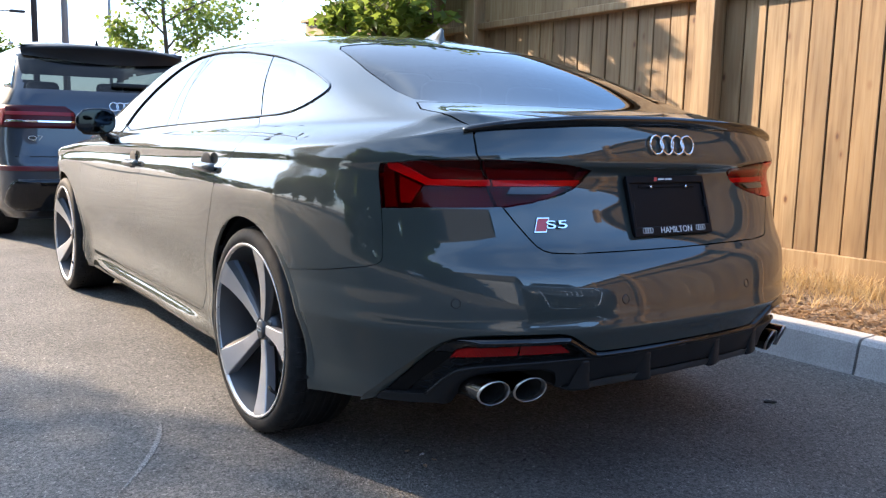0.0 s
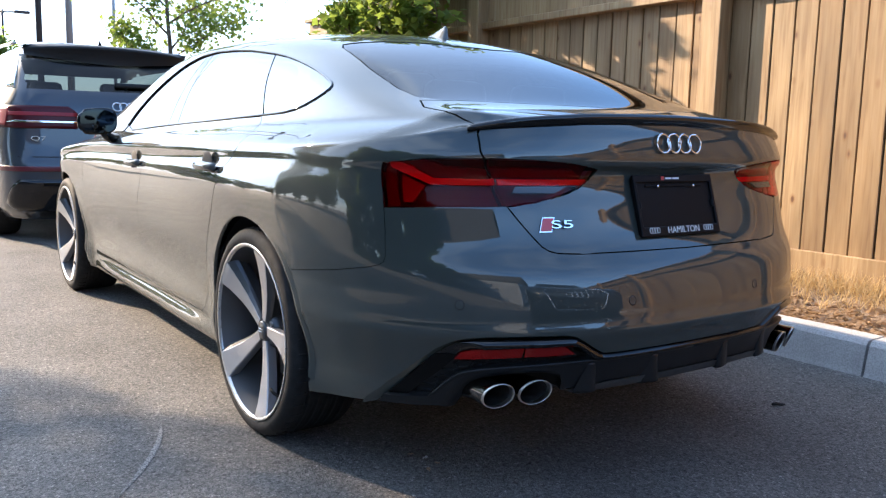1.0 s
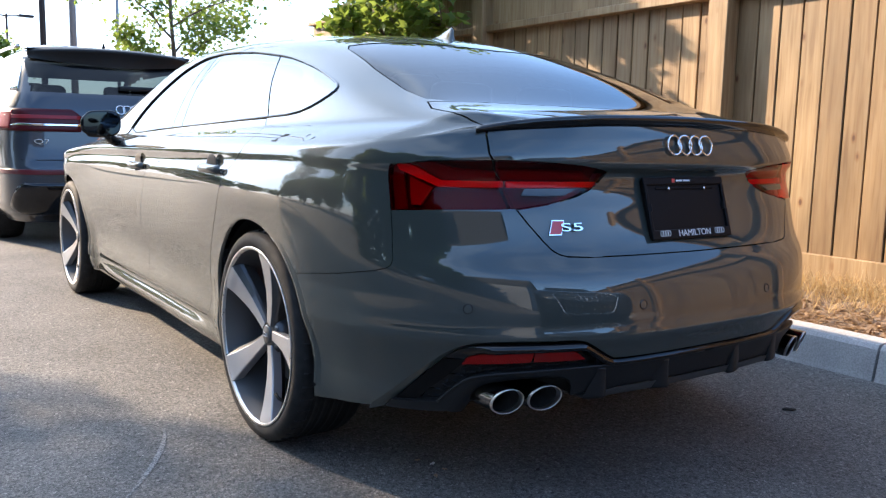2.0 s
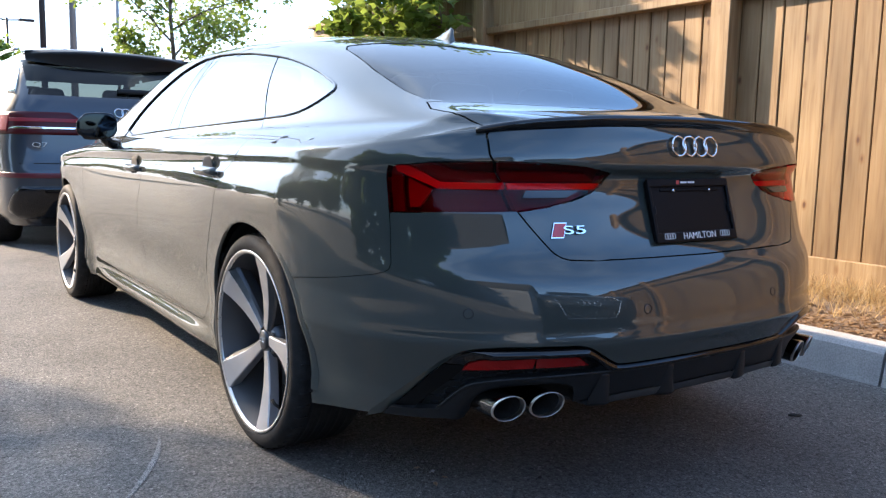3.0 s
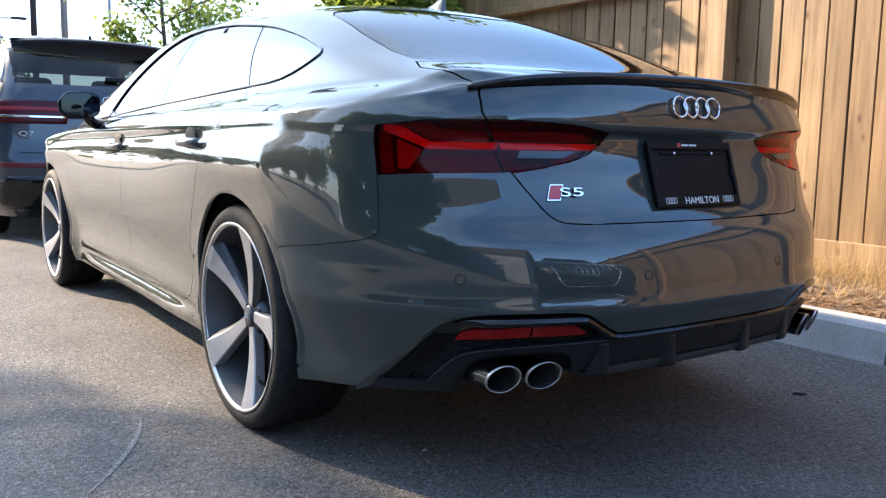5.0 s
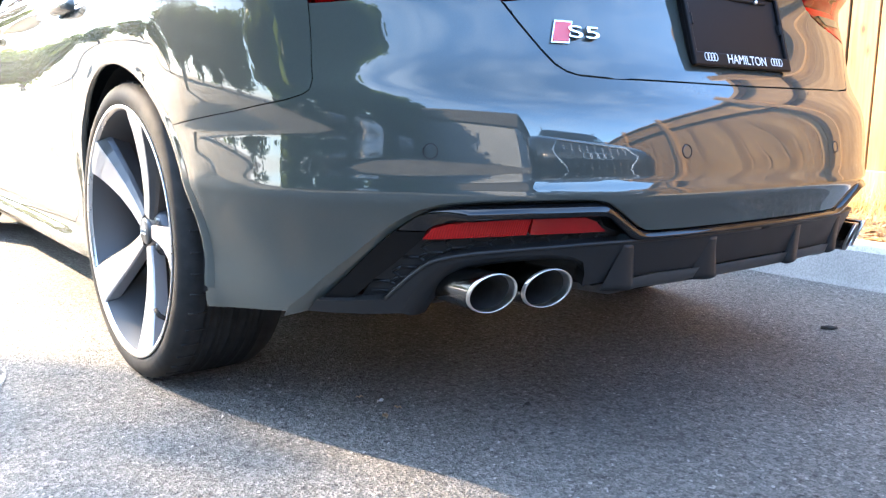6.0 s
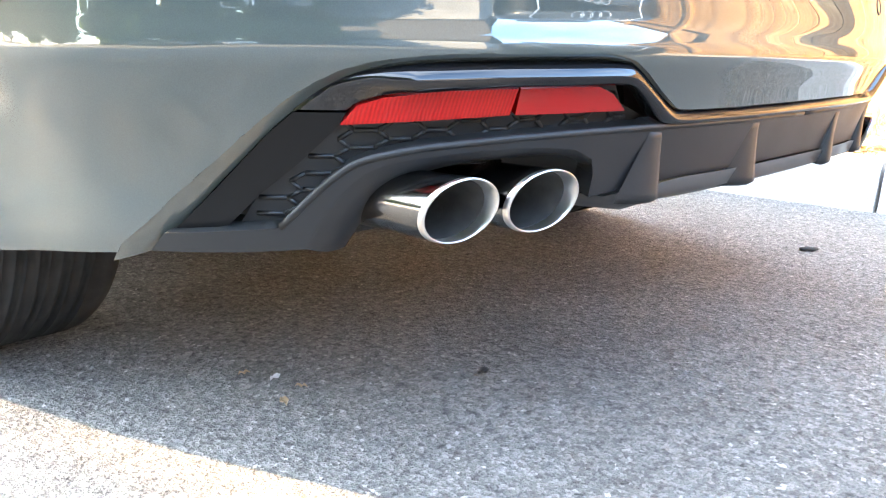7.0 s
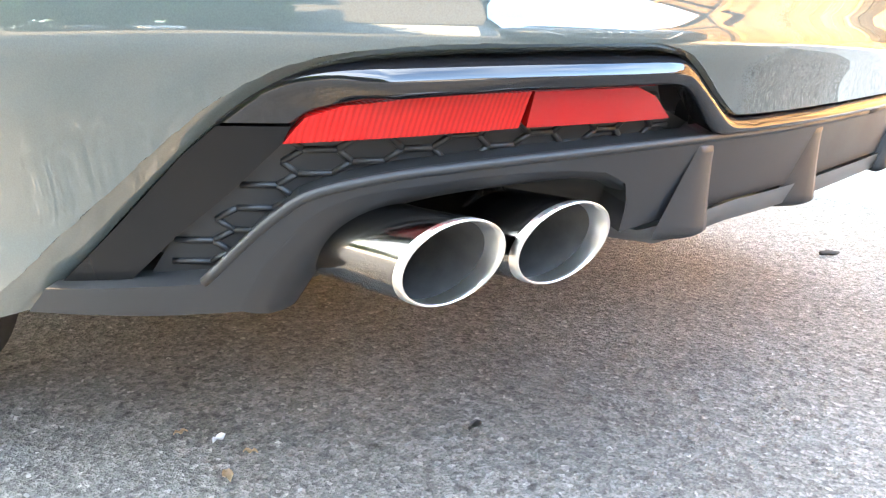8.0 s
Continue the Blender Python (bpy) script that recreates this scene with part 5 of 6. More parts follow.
emblem = part("emblem", bmesh.new(), CHROME, boot_lid, "four interlocked chrome rings")
bm = bmesh.new()
m = tail_frame(-.004, .955, .004)
for q in range(4):
    pts = []
    for k in range(40):
        t = 2 * math.pi * k / 40
        pts.append(m @ Vector(((q - 1.5) * .0437 + .0265 * math.cos(t), .0265 * math.sin(t), .002 + (.002 if (k // 10 + q) % 2 else 0))))
    tube(bm, pts, .0034, 8, closed=True)
bm.to_mesh(emblem.data)
bm.free()
for p in emblem.data.polygons:
    p.use_smooth = True
m = tail_frame(-.463, .744, .001)
bm = bmesh.new()
prism(bm, [(-.030, -.0195), (.006, -.0195), (.018, .0195), (-.018, .0195)], m, .003)
part("badge_frame", bm, CHROME, boot_lid, "chrome-edged rhombus badge", smooth=False)
bm = bmesh.new()
prism(bm, [(-.0265, -.0165), (.0045, -.0165), (.0145, .0165), (-.0160, .0165)], m @ pose(0, 0, .0015), .003)
part("badge_field", bm, RED_PRINT, boot_lid, "red enamel badge field", smooth=False)
m2 = tail_frame(-.426, .743, .005)
lettering("badge_letters", "S5", .030, .0025, CHROME, boot_lid, m2 @ Matrix.Diagonal((2.5, 1, 1, 1)), "raised chrome badge letters", .0)

# number plate holder, leaning with the lid
pb, pt = on_skin(0, .700, .003)[0], on_skin(0, .868, .004)[0]
up = (pt - pb).normalized()
mp = Matrix(((1, 0, 0), tuple(up), tuple(Vector((1, 0, 0)).cross(up)))).transposed().to_4x4()
mp.translation = (pb + pt) / 2 + Vector((-.006, 0, 0))
plate = thing("licence_plate_holder", "", "")
plate.parent = boot_lid
PLATE_BLACK = material("plate_black", (0.006, 0.006, 0.007), 0.45, Specular_IOR_Level=0.1)
W2, H2 = .167, .0865
bm = bmesh.new()
box(bm, (-W2 + .004, -H2 + .004, -.012), (W2 - .004, H2 - .004, .003), .006, 2, mp)
part("backing", bm, PLATE_BLACK, plate, smooth=False)
bm = bmesh.new()
for lo, hi in (((-W2, -H2), (W2, -H2 + .027)), ((-W2, H2 - .022), (W2, H2)), ((-W2, -H2 + .02), (-W2 + .012, H2 - .02)), ((W2 - .012, -H2 + .02), (W2, H2 - .02))):
    box(bm, (*lo, .000), (*hi, .0095), .003, 2, mp)
for x in (-1, 1):
    tube(bm, [mp @ Vector((x * (W2 - .012) , y, .004)) for y in (-.008, .012)], .007, 8)
part("plate_frame", bm, PLATE_BLACK, plate, "black dealer plate frame", smooth=False)
bm = bmesh.new()
box(bm, (-.12, .052, .002), (.12, .060, .007), .002, 1, mp)
part("mounting_bar", bm, PLATE_BLACK, plate, smooth=False)
for x in (-.072, .078):
    bm = bmesh.new()
    lathe(bm, [(0, .0135), (.003, .013), (.0048, .0105), (.0048, .006)], 12, "z")
    bmesh.ops.transform(bm, matrix=mp @ pose(x, .0535, 0), verts=bm.verts)
    part("plate_screw", bm, CHROME, plate)
lettering("frame_word", "HAMILTON", .0255, .0004, WHITE_PRINT, plate, mp @ pose(.006, -H2 + .0145, .0098) @ Matrix.Diagonal((1.05, 1, 1, 1)), "white printed town name")
for cx in (-.115, .113):
    bm = bmesh.new()
    for q in range(4):
        tube(bm, [mp @ Vector((cx + (q - 1.5) * .0095 + .0062 * math.cos(t), -H2 + .0165 + .0075 * math.sin(t), .0098)) for t in [2 * math.pi * k / 18 for k in range(18)]], .0009, 5, closed=True)
    part("frame_rings", bm, WHITE_PRINT, plate)
bm = bmesh.new()
for lo, hi in ((-.036, -.010), (-.006, .022), (-.002, .004)):
    box(bm, (lo, H2 - .0135, .009), (hi, H2 - .0085, .0099), 0, 1, mp)
part("frame_print", bm, WHITE_PRINT, plate, smooth=False)
bm = bmesh.new()
prism(bm, [(-.055, H2 - .0165), (-.043, H2 - .0165), (-.040, H2 - .0055), (-.052, H2 - .0055)], mp @ pose(0, 0, .0092), .0008)
part("frame_mark", bm, RED_PRINT, plate, smooth=False)

for x in (-.698, -.262, .262, .698):
    m = tail_frame(x, .550, 0.0)
    bm = bmesh.new()
    lathe(bm, [(0, .0003), (.0098, .0003), (.0106, .0000), (.0107, -.002)], 28, "z")
    bmesh.ops.transform(bm, matrix=m, verts=bm.verts)
    sensor = part("parking_sensor", bm, PAINT, bumper, smooth=False)
    bm = bmesh.new()
    tube(bm, [m @ Vector((.0118 * math.cos(t), .0118 * math.sin(t), .0001)) for t in [2 * math.pi * k / 28 for k in range(28)]], .0011, 6, closed=True)
    part("sensor_ring", bm, DARK, sensor)

# ---- handles, mirrors, aerial ----
for door, y, z in ((doors[0], .345, .838), (doors[1], .345, .838), (doors[2], 1.335, .812), (doors[3], 1.335, .812)):
    sgn = -1 if door in (doors[0], doors[2]) else 1
    x = float(side_x(np.array(y), np.array(z)))
    bm = bmesh.new()                                            # finger cup: its shaded hollow drawn as a dark disc
    lathe(bm, [(0, .0022), (.036, .0024), (.046, .0014), (.047, -.001)], 28)
    bmesh.ops.transform(bm, matrix=Matrix.Translation((sgn * -x, y, z)) @ Matrix.Diagonal((sgn * 1.0, 1.2, 1.15, 1)), verts=bm.verts)
    part("handle_cup", bm, DARK, door)
    bm = bmesh.new()
    rows = []
    for k in range(13):
        q = k / 12
        yy = y - .105 + .21 * q
        out = .006 + .032 * math.sin(math.pi * (.04 + .92 * q)) ** .45
        hz = .0125 + .003 * math.sin(math.pi * q)
        xx = float(side_x(np.array(yy), np.array(z)))
        rows.append([(-sgn * (xx - a), yy, z + .005 + b) for a, b in ((out * .35, hz), (out * .8, hz * .8), (out, hz * .2), (out, -hz * .5), (out * .75, -hz), (out * .35, -hz))])
    V = sheet(bm, rows)
    bm.faces.new(V[0]), bm.faces.new(V[-1][::-1])
    bmesh.ops.recalc_face_normals(bm, faces=bm.faces)
    part("door_handle", bm, PAINT, door)
for sgn in (-1, 1):
    bm = bmesh.new()
    bmesh.ops.create_uvsphere(bm, u_segments=32, v_segments=18, radius=1)
    for v in bm.verts:
        c = v.co
        c.x, c.y, c.z = math.copysign(abs(c.x) ** .62, c.x) * .088, c.y * (.075 if c.y > 0 else .012), math.copysign(abs(c.z) ** .68, c.z) * (.062 - .010 * (c.x * sgn > .5))
        c.z += .061 * c.x * -sgn
    bmesh.ops.transform(bm, matrix=Matrix.Translation((sgn * .968, 1.70, .992)) @ Matrix.Rotation(sgn * .10, 4, "Z"), verts=bm.verts)
    mir = part("door_mirror", bm, BLACK_GLOSS, car, "gloss black door mirror")
    bm = bmesh.new()
    lathe(bm, [(0, -.0005), (.7, -.0004), (1.0, .0)], 40, "y")
    for v in bm.verts:
        v.co.x, v.co.z = math.copysign(abs(v.co.x) ** .75, v.co.x), math.copysign(abs(v.co.z) ** .75, v.co.z)
    bmesh.ops.transform(bm, matrix=Matrix.Translation((sgn * .967, 1.6845, .992)) @ Matrix.Rotation(sgn * .10, 4, "Z") @ Matrix.Diagonal((.078, 1, .054, 1)), verts=bm.verts)
    part("mirror_pane", bm, MIRROR_GLASS, mir)
    bm = bmesh.new()
    tube(bm, [(sgn * .935, 1.725, .947), (sgn * .91, 1.75, .920), (sgn * .86, 1.80, .905)], [.022, .024, .03], 12)
    part("mirror_stalk", bm, BLACK_GLOSS, mir)
bm = bmesh.new()
rows = []
for k in range(15):
    q = k / 14
    y = .245 + .15 * q
    h = .058 * max(0.0, 1 - q) ** 1.5 * (1 if q > .10 else q / .10 * .75 + .25) + .002
    z0 = float(centre_z(np.array(y))) - .002
    wd = .020 * (1 - .75 * abs(q - .35))
    rows.append([(-wd, y, z0), (-wd * .55, y, z0 + h * .45), (-wd * .22, y - .012 * h / .07, z0 + h * .93), (0, y - .012 * h / .07, z0 + h), (wd * .22, y - .012 * h / .07, z0 + h * .93), (wd * .55, y, z0 + h * .45), (wd, y, z0)])
V = sheet(bm, rows)
bm.faces.new(V[0])
bmesh.ops.recalc_face_normals(bm, faces=bm.faces)
part("roof_aerial", bm, PAINT, car, "grey shark-fin aerial")

# ---- cabin ----
bm = bmesh.new()
box(bm, (-.72, -.45, .24), (.72, 2.6, .30), .01)
box(bm, (-.70, -.55, .80), (.70, -.10, .84), .02)
part("cabin_floor", bm, SEAT, car)
def seat(x, y, wide, back_h):
    bm = bmesh.new()
    box(bm, (x - wide / 2, y - .05, .42), (x + wide / 2, y + .48, .56), .05, 3)
    v = box(bm, (x - wide / 2, -.06, 0), (x + wide / 2, .06, back_h), .05, 3)
    bmesh.ops.transform(bm, matrix=Matrix.Translation((0, y - .06, .48)) @ Matrix.Rotation(radians(18), 4, "X"), verts=[q for q in v if q.is_valid])
    part("seat", bm, SEAT, car)
    bm = bmesh.new()
    box(bm, (x - .13, y - .32, .48 + back_h * .95 + .04), (x + .13, y - .22, .48 + back_h * .95 + .20), .04, 3)
    part("headrest", bm, SEAT, car)
for x in (-.37, .37):
    seat(x, 1.35, .50, .62)
for x in (-.42, 0, .42):
    seat(x, .45, .40, .52)
bm = bmesh.new()
box(bm, (-.68, 2.0, .80), (.68, 2.45, .93), .05, 3)
part("dashboard", bm, SEAT, car)

# ---- sport utility vehicles: one ahead, one behind, others across the drive ----
SUV_PAINT = material("dark_grey_paint", (0.02, 0.026, 0.038), 0.4, 0.1, 1.0)
BLACK_PAINT = material("black_paint", (0.008, 0.008, 0.009), 0.25, 0.0, 1.0)
WHITE_PAINT = material("white_paint", (0.7, 0.7, 0.69), 0.3, 0.0, 1.0)
SUV_GLASS = glass("privacy_glass", (0.15, 0.17, 0.165), 1.5)
LAMP_CASE = material("lamp_case", (0.06, 0.004, 0.008), 0.3, Specular_IOR_Level=0.25)
suv_rear = spline([(.20, .16), (.30, .06), (.50, .0), (.62, .0), (.72, .03), (.80, .05), (1.10, .09), (1.22, .14), (1.30, .20), (1.60, .46), (1.68, .62)])
suv_front = spline([(.20, 4.88), (.40, 5.02), (.70, 5.05), (.88, 4.98), (.98, 4.80), (1.04, 4.45), (1.12, 3.85), (1.40, 3.30), (1.60, 2.95), (1.68, 2.6)])
suv_half = spline([(.20, .88), (.32, .955), (.55, .975), (.80, .985), (.98, .965), (1.12, .93), (1.20, .90), (1.45, .80), (1.60, .72), (1.68, .55)])


def suv_outline(z, t):
    """Plan outline at a height: t turns from the tail's middle (0) over the left side to the nose (pi)."""
    y0, y1, a = float(suv_rear(z)), float(suv_front(z)), float(suv_half(z))
    c, s = math.cos(t), math.sin(t)
    n = 8.0
    return (-a * math.copysign(abs(s) ** (2 / n), s), (y0 + y1) / 2 - (y1 - y0) / 2 * math.copysign(abs(c) ** (2 / n), c), z)


def suv_tail(x, z, push=0.0):
    y0, y1, a = float(suv_rear(z)), float(suv_front(z)), float(suv_half(z))
    q = max(0.0, 1 - min(.9999, abs(x) / a) ** 8) ** .125
    return Vector((x, (y0 + y1) / 2 - (y1 - y0) / 2 * q - push, z))


def suv_patch(poly, push, n=14, m=8):
    """A piece of the tail between a left and a right edge given bottom to top: (z, x from, x to)."""
    f, g = spline([(z, a) for z, a, b in poly]), spline([(z, b) for z, a, b in poly])
    bm = bmesh.new()
    z0, z1 = poly[0][0], poly[-1][0]
    rows = []
    for i in range(m + 1):
        z = z0 + (z1 - z0) * i / m
        a, b = float(f(z)), float(g(z))
        rows.append([suv_tail(a + (b - a) * k / n, z, push) for k in range(n + 1)])
    V = sheet(bm, rows)
    rim = [e for e in bm.edges if e.is_boundary]
    r = bmesh.ops.extrude_edge_only(bm, edges=rim)
    for v in r["geom"]:
        if isinstance(v, bmesh.types.BMVert):
            v.co.y += .02 + push
    bmesh.ops.recalc_face_normals(bm, faces=bm.faces)
    return bm


def suv(paint, label, m, front=False):
    v = thing("suv", label, "car", m)
    bm = bmesh.new()
    zs = [.20 + 1.48 * k / 60 for k in range(61)]
    ts = [2 * math.pi * k / 160 for k in range(160)]
    rows = []
    for z in zs:
        rows.append([suv_outline(z, t) for t in ts])
    V = [[bm.verts.new(p) for p in r] for r in rows]
    for a, b in zip(V, V[1:]):
        for k in range(160):
            bm.faces.new((a[k], a[(k + 1) % 160], b[(k + 1) % 160], b[k]))
    # side windows are cut open, as are the arches
    side_win = rounded([(.75, 1.20), (1.0, 1.52), (2.9, 1.56), (3.75, 1.16)], 1)
    for f in list(bm.faces):
        c = f.calc_center_median()
        if abs(c.x) > .5 and (math.hypot(c.y - .98, c.z - .36) < .40 or math.hypot(c.y - 3.97, c.z - .36) < .40):
            bm.faces.remove(f)
    glass_faces = [f for f in bm.faces if abs(f.calc_center_median().x) > .5 and inside(side_win, f.calc_center_median().y, f.calc_center_median().z)
                   or (1.20 < f.calc_center_median().z < 1.53 and f.calc_center_median().y > 2.9 and abs(f.calc_center_median().x) < .72)
                   or (1.262 < f.calc_center_median().z < 1.56 and f.calc_center_median().y < .6 and abs(f.calc_center_median().x) < .70)]
    gl = lift(bm, glass_faces)
    bm.faces.new([w for w in V[-1] if w.is_valid])
    bmesh.ops.recalc_face_normals(bm, faces=bm.faces)
    part("body", bm, paint, v)
    bmesh.ops.recalc_face_normals(gl, faces=gl.faces)
    for name, test in (("rear_window", lambda c: c.y < .6 and abs(c.x) < .70), ("windscreen", lambda c: c.y > 2.9 and abs(c.x) < .72), ("side_window", lambda c: c.x < 0), ("side_window", lambda c: True)):
        piece = lift(gl, pick(gl, test))
        bmesh.ops.recalc_face_normals(piece, faces=piece.faces)
        part(name, piece, SUV_GLASS if name == "rear_window" else CLEAR_WINDOW, v)
    gl.free()
    bm = bmesh.new()
    box(bm, (-.80, .30, .24), (.80, 4.7, .34), .02)
    part("underbody", bm, DARK, v)
    bm = bmesh.new()
    for x in (-.42, .42):
        box(bm, (x - .26, 2.1, .5), (x + .26, 2.35, 1.22), .06, 2)
        box(bm, (x - .14, 2.02, 1.22), (x + .14, 2.14, 1.42), .05, 2)
        box(bm, (x - .26, 1.0, .5), (x + .26, 1.2, 1.15), .06, 2)
        box(bm, (x - .14, .98, 1.15), (x + .14, 1.08, 1.36), .05, 2)
    part("seats", bm, SEAT, v)
    for sgn in (-1, 1):
        for yc in (.98, 3.97):
            bm = bmesh.new()
            lathe(bm, [(.25, .70), (.34, .71), (.362, .74), (.365, .80), (.365, .90), (.355, .945), (.33, .955), (.27, .95)], 40)
            bmesh.ops.transform(bm, matrix=Matrix.Translation((0, yc, .365)) @ Matrix.Diagonal((sgn, 1, 1, 1)), verts=bm.verts)
            bmesh.ops.recalc_face_normals(bm, faces=bm.faces)
            w = part("wheel", bm, RUBBER, v)
            bm = bmesh.new()
            lathe(bm, [(.0, .94), (.05, .94), (.07, .92), (.20, .90), (.25, .93), (.27, .95)], 30)
            for k in range(5):
                mm = Matrix.Rotation(2 * math.pi * k / 5, 4, "X")
                box(bm, (.92, -.03, .04), (.95, .03, .26), .005, 1, mm)
            bmesh.ops.transform(bm, matrix=Matrix.Translation((0, yc, .365)) @ Matrix.Diagonal((sgn, 1, 1, 1)), verts=bm.verts)
            bmesh.ops.recalc_face_normals(bm, faces=bm.faces)
            part("rim", bm, GUNMETAL if not front else SILVER, w)
        bm = bmesh.new()
        tube(bm, [(sgn * .70, .75 + 2.2 * k / 10, 1.66 + .03 * math.sin(math.pi * k / 10)) for k in range(11)], .014, 8)
        part("roof_rail", bm, SILVER, v)
        bm = bmesh.new()
        bmesh.ops.create_uvsphere(bm, u_segments=20, v_segments=12, radius=1)
        bmesh.ops.transform(bm, matrix=Matrix.Translation((sgn * 1.06, 3.55, 1.12)) @ Matrix.Diagonal((.11, .08, .075, 1)), verts=bm.verts)
        part("door_mirror", bm, paint, v)
    return v


def suv_tail_dress(v):
    bm = bmesh.new()                                            # roof visor over the rear window
    rows = []
    for k in range(25):
        q = k / 12 - 1
        x = q * .675
        edge = 1 - abs(q) ** 4
        zt = 1.665 - .035 * q * q
        back = suv_tail(x * .95, 1.56).y - .10 * edge
        low = 1.545 - .05 * (1 - abs(q) ** 1.5) * (1 if abs(q) < .97 else 0)
        rows.append([(x, .72, zt + .004), (x, .45, zt), (x, back + .02, zt - .022), (x, back, zt - .035), (x, back + .015, zt - .050), (x, suv_tail(x * .95, low).y - .012, low)])
    sheet(bm, rows)
    bmesh.ops.recalc_face_normals(bm, faces=bm.faces)
    part("roof_spoiler", bm, BLACK_SATIN, v, "black roof spoiler")
    for sgn in (-1, 1):
        flip = lambda a, b: (min(sgn * a, sgn * b), max(sgn * a, sgn * b))
        lamp = part("tail_lamp", suv_patch([(.945, *flip(.36, .968)), (1.0, *flip(.345, .972)), (1.06, *flip(.345, .968)), (1.125, *flip(.42, .945))], .014), LAMP_CASE, v, "dark red tail lamp")
        part("light_bar", suv_patch([(1.045, *flip(.36, .90)), (1.075, *flip(.36, .93))], .020), LAMP_MID, lamp)
        part("light_block", suv_patch([(.965, *flip(.87, .955)), (1.11, *flip(.84, .935))], .019), LAMP_MID, lamp)
        part("chrome_strip", suv_patch([(.990, *flip(.36, .86)), (1.006, *flip(.355, .83))], .022), CHROME, lamp)
        part("rear_reflector", suv_patch([(.600, *flip(.42, .93)), (.640, *flip(.42, .93))], .012), LAMP_MAROON, v)
        part("exhaust_trim", suv_patch([(.27, *flip(.50, .80)), (.33, *flip(.44, .88)), (.50, *flip(.42, .84)), (.535, *flip(.44, .80))], .008), BLACK_GLOSS, v)
        part("window_post", suv_patch([(1.27, *flip(.785, .83)), (1.56, *flip(.70, .735))], .006), CHROME, v)
    part("lower_bumper", suv_patch([(.21, -.84, .84), (.25, -.88, .88), (.545, -.40, .40)], .006), BLACK_SATIN, v)
    part("boot_gap", suv_patch([(.712, -.80, .80), (.719, -.81, .81)], .003), DARK, v)
    bm = bmesh.new()
    for q in range(4):
        tube(bm, [suv_tail((q - 1.5) * .056 + .035 * math.cos(t) + .05, 1.135 + .035 * math.sin(t), .008) for t in [2 * math.pi * k / 26 for k in range(26)]], .006, 6, closed=True)
    part("emblem", bm, CHROME, v, "four interlocked chrome rings")
    c = suv_tail(-.655, .862, .006)
    lettering("badge_letters", "Q7", .066, .004, CHROME, v, Matrix.Translation(c) @ Matrix.Rotation(math.pi / 2, 4, "X") @ Matrix.Diagonal((1.35, .8, 1, 1)), "chrome badge letters")
    bm = bmesh.new()
    box(bm, (-.12, -.03, -.02), (.24, .01, .02), .01, 2, Matrix.Translation(suv_tail(.10, 1.32, .01)))
    part("rear_wiper", bm, BLACK_SATIN, v)
    bm = bmesh.new()
    rows = [[(-.02 * (1 - q), .78 + .16 * q, 1.68), (0, .78 + .16 * q, 1.69 + .06 * (1 - q) ** 1.5), (.02 * (1 - q), .78 + .16 * q, 1.68)] for q in [k / 8 for k in range(9)]]
    sheet(bm, rows)
    part("roof_aerial", bm, BLACK_PAINT, v)


def suv_nose_dress(v):
    """Grille with bright upright bars, lamps and intakes."""
    def nose(x, z, push):
        y0, y1, a = float(suv_rear(z)), float(suv_front(z)), float(suv_half(z))
        q = max(0.0, 1 - min(.9999, abs(x) / a) ** 8) ** .125
        return Vector((x, (y0 + y1) / 2 + (y1 - y0) / 2 * q + push, z))
    outline = [(-.46, .93), (.46, .93), (.55, .80), (.38, .46), (-.38, .46), (-.55, .80)]
    bm = bmesh.new()
    bm.faces.new([bm.verts.new(nose(x, z, .012)) for x, z in outline])
    part("grille", bm, BLACK_GLOSS, v, smooth=False)
    bm = bmesh.new()
    tube(bm, [nose(x, z, .02) for x, z in outline], .014, 8, closed=True)
    part("grille_frame", bm, CHROME, v)
    for k in range(9):
        x = -.40 + .1 * k
        bm = bmesh.new()
        tube(bm, [nose(x, .89, .02), nose(x * .92, .52, .02)], .014, 6)
        part("grille_bar", bm, SILVER, v)
    bm = bmesh.new()
    for q in range(4):
        tube(bm, [nose((q - 1.5) * .085 + .055 * math.cos(t), .76 + .055 * math.sin(t), .036) for t in [2 * math.pi * k / 24 for k in range(24)]], .008, 6, closed=True)
    part("emblem", bm, CHROME, v)
    for sgn in (-1, 1):
        bm = bmesh.new()
        bm.faces.new([bm.verts.new(nose(sgn * x, z, .012)) for x, z in ((.60, .90), (.93, .93), (.95, .82), (.66, .76))])
        part("headlamp", bm, MIRROR_GLASS, v, smooth=False)
        bm = bmesh.new()
        bm.faces.new([bm.verts.new(nose(sgn * x, z, .012)) for x, z in ((.62, .62), (.92, .66), (.92, .38), (.52, .34))])
        part("side_intake", bm, BLACK_GLOSS, v, smooth=False)


ahead = suv(SUV_PAINT, "dark grey SUV parked ahead in the same row", pose(-.05, 4.86, 0))
suv_tail_dress(ahead)
behind = suv(BLACK_PAINT, "black SUV with bright upright grille bars parked behind", pose(.03, -7.68, 0), front=True)
suv_nose_dress(behind)
for k, (x, y, a, mat, lab) in enumerate(((-12.5, -5.5, 90, WHITE_PAINT, "white SUV parked across the drive"), (-12.5, -2.4, 90, BLACK_PAINT, "black SUV parked across the drive"),
                                         (-12.5, -9.0, 90, SUV_PAINT, "grey SUV parked across the drive"))):
    o = copy_thing(behind, pose(x - 5 if a == 90 else x, y, 0, 0, 0, -a))
    tagged(o, lab, "car", "cars across the drive")
    for child in o.children:
        if child.name.startswith(("body", "door_mirror")):
            child.data = child.data.copy()
            child.data.materials[0] = mat

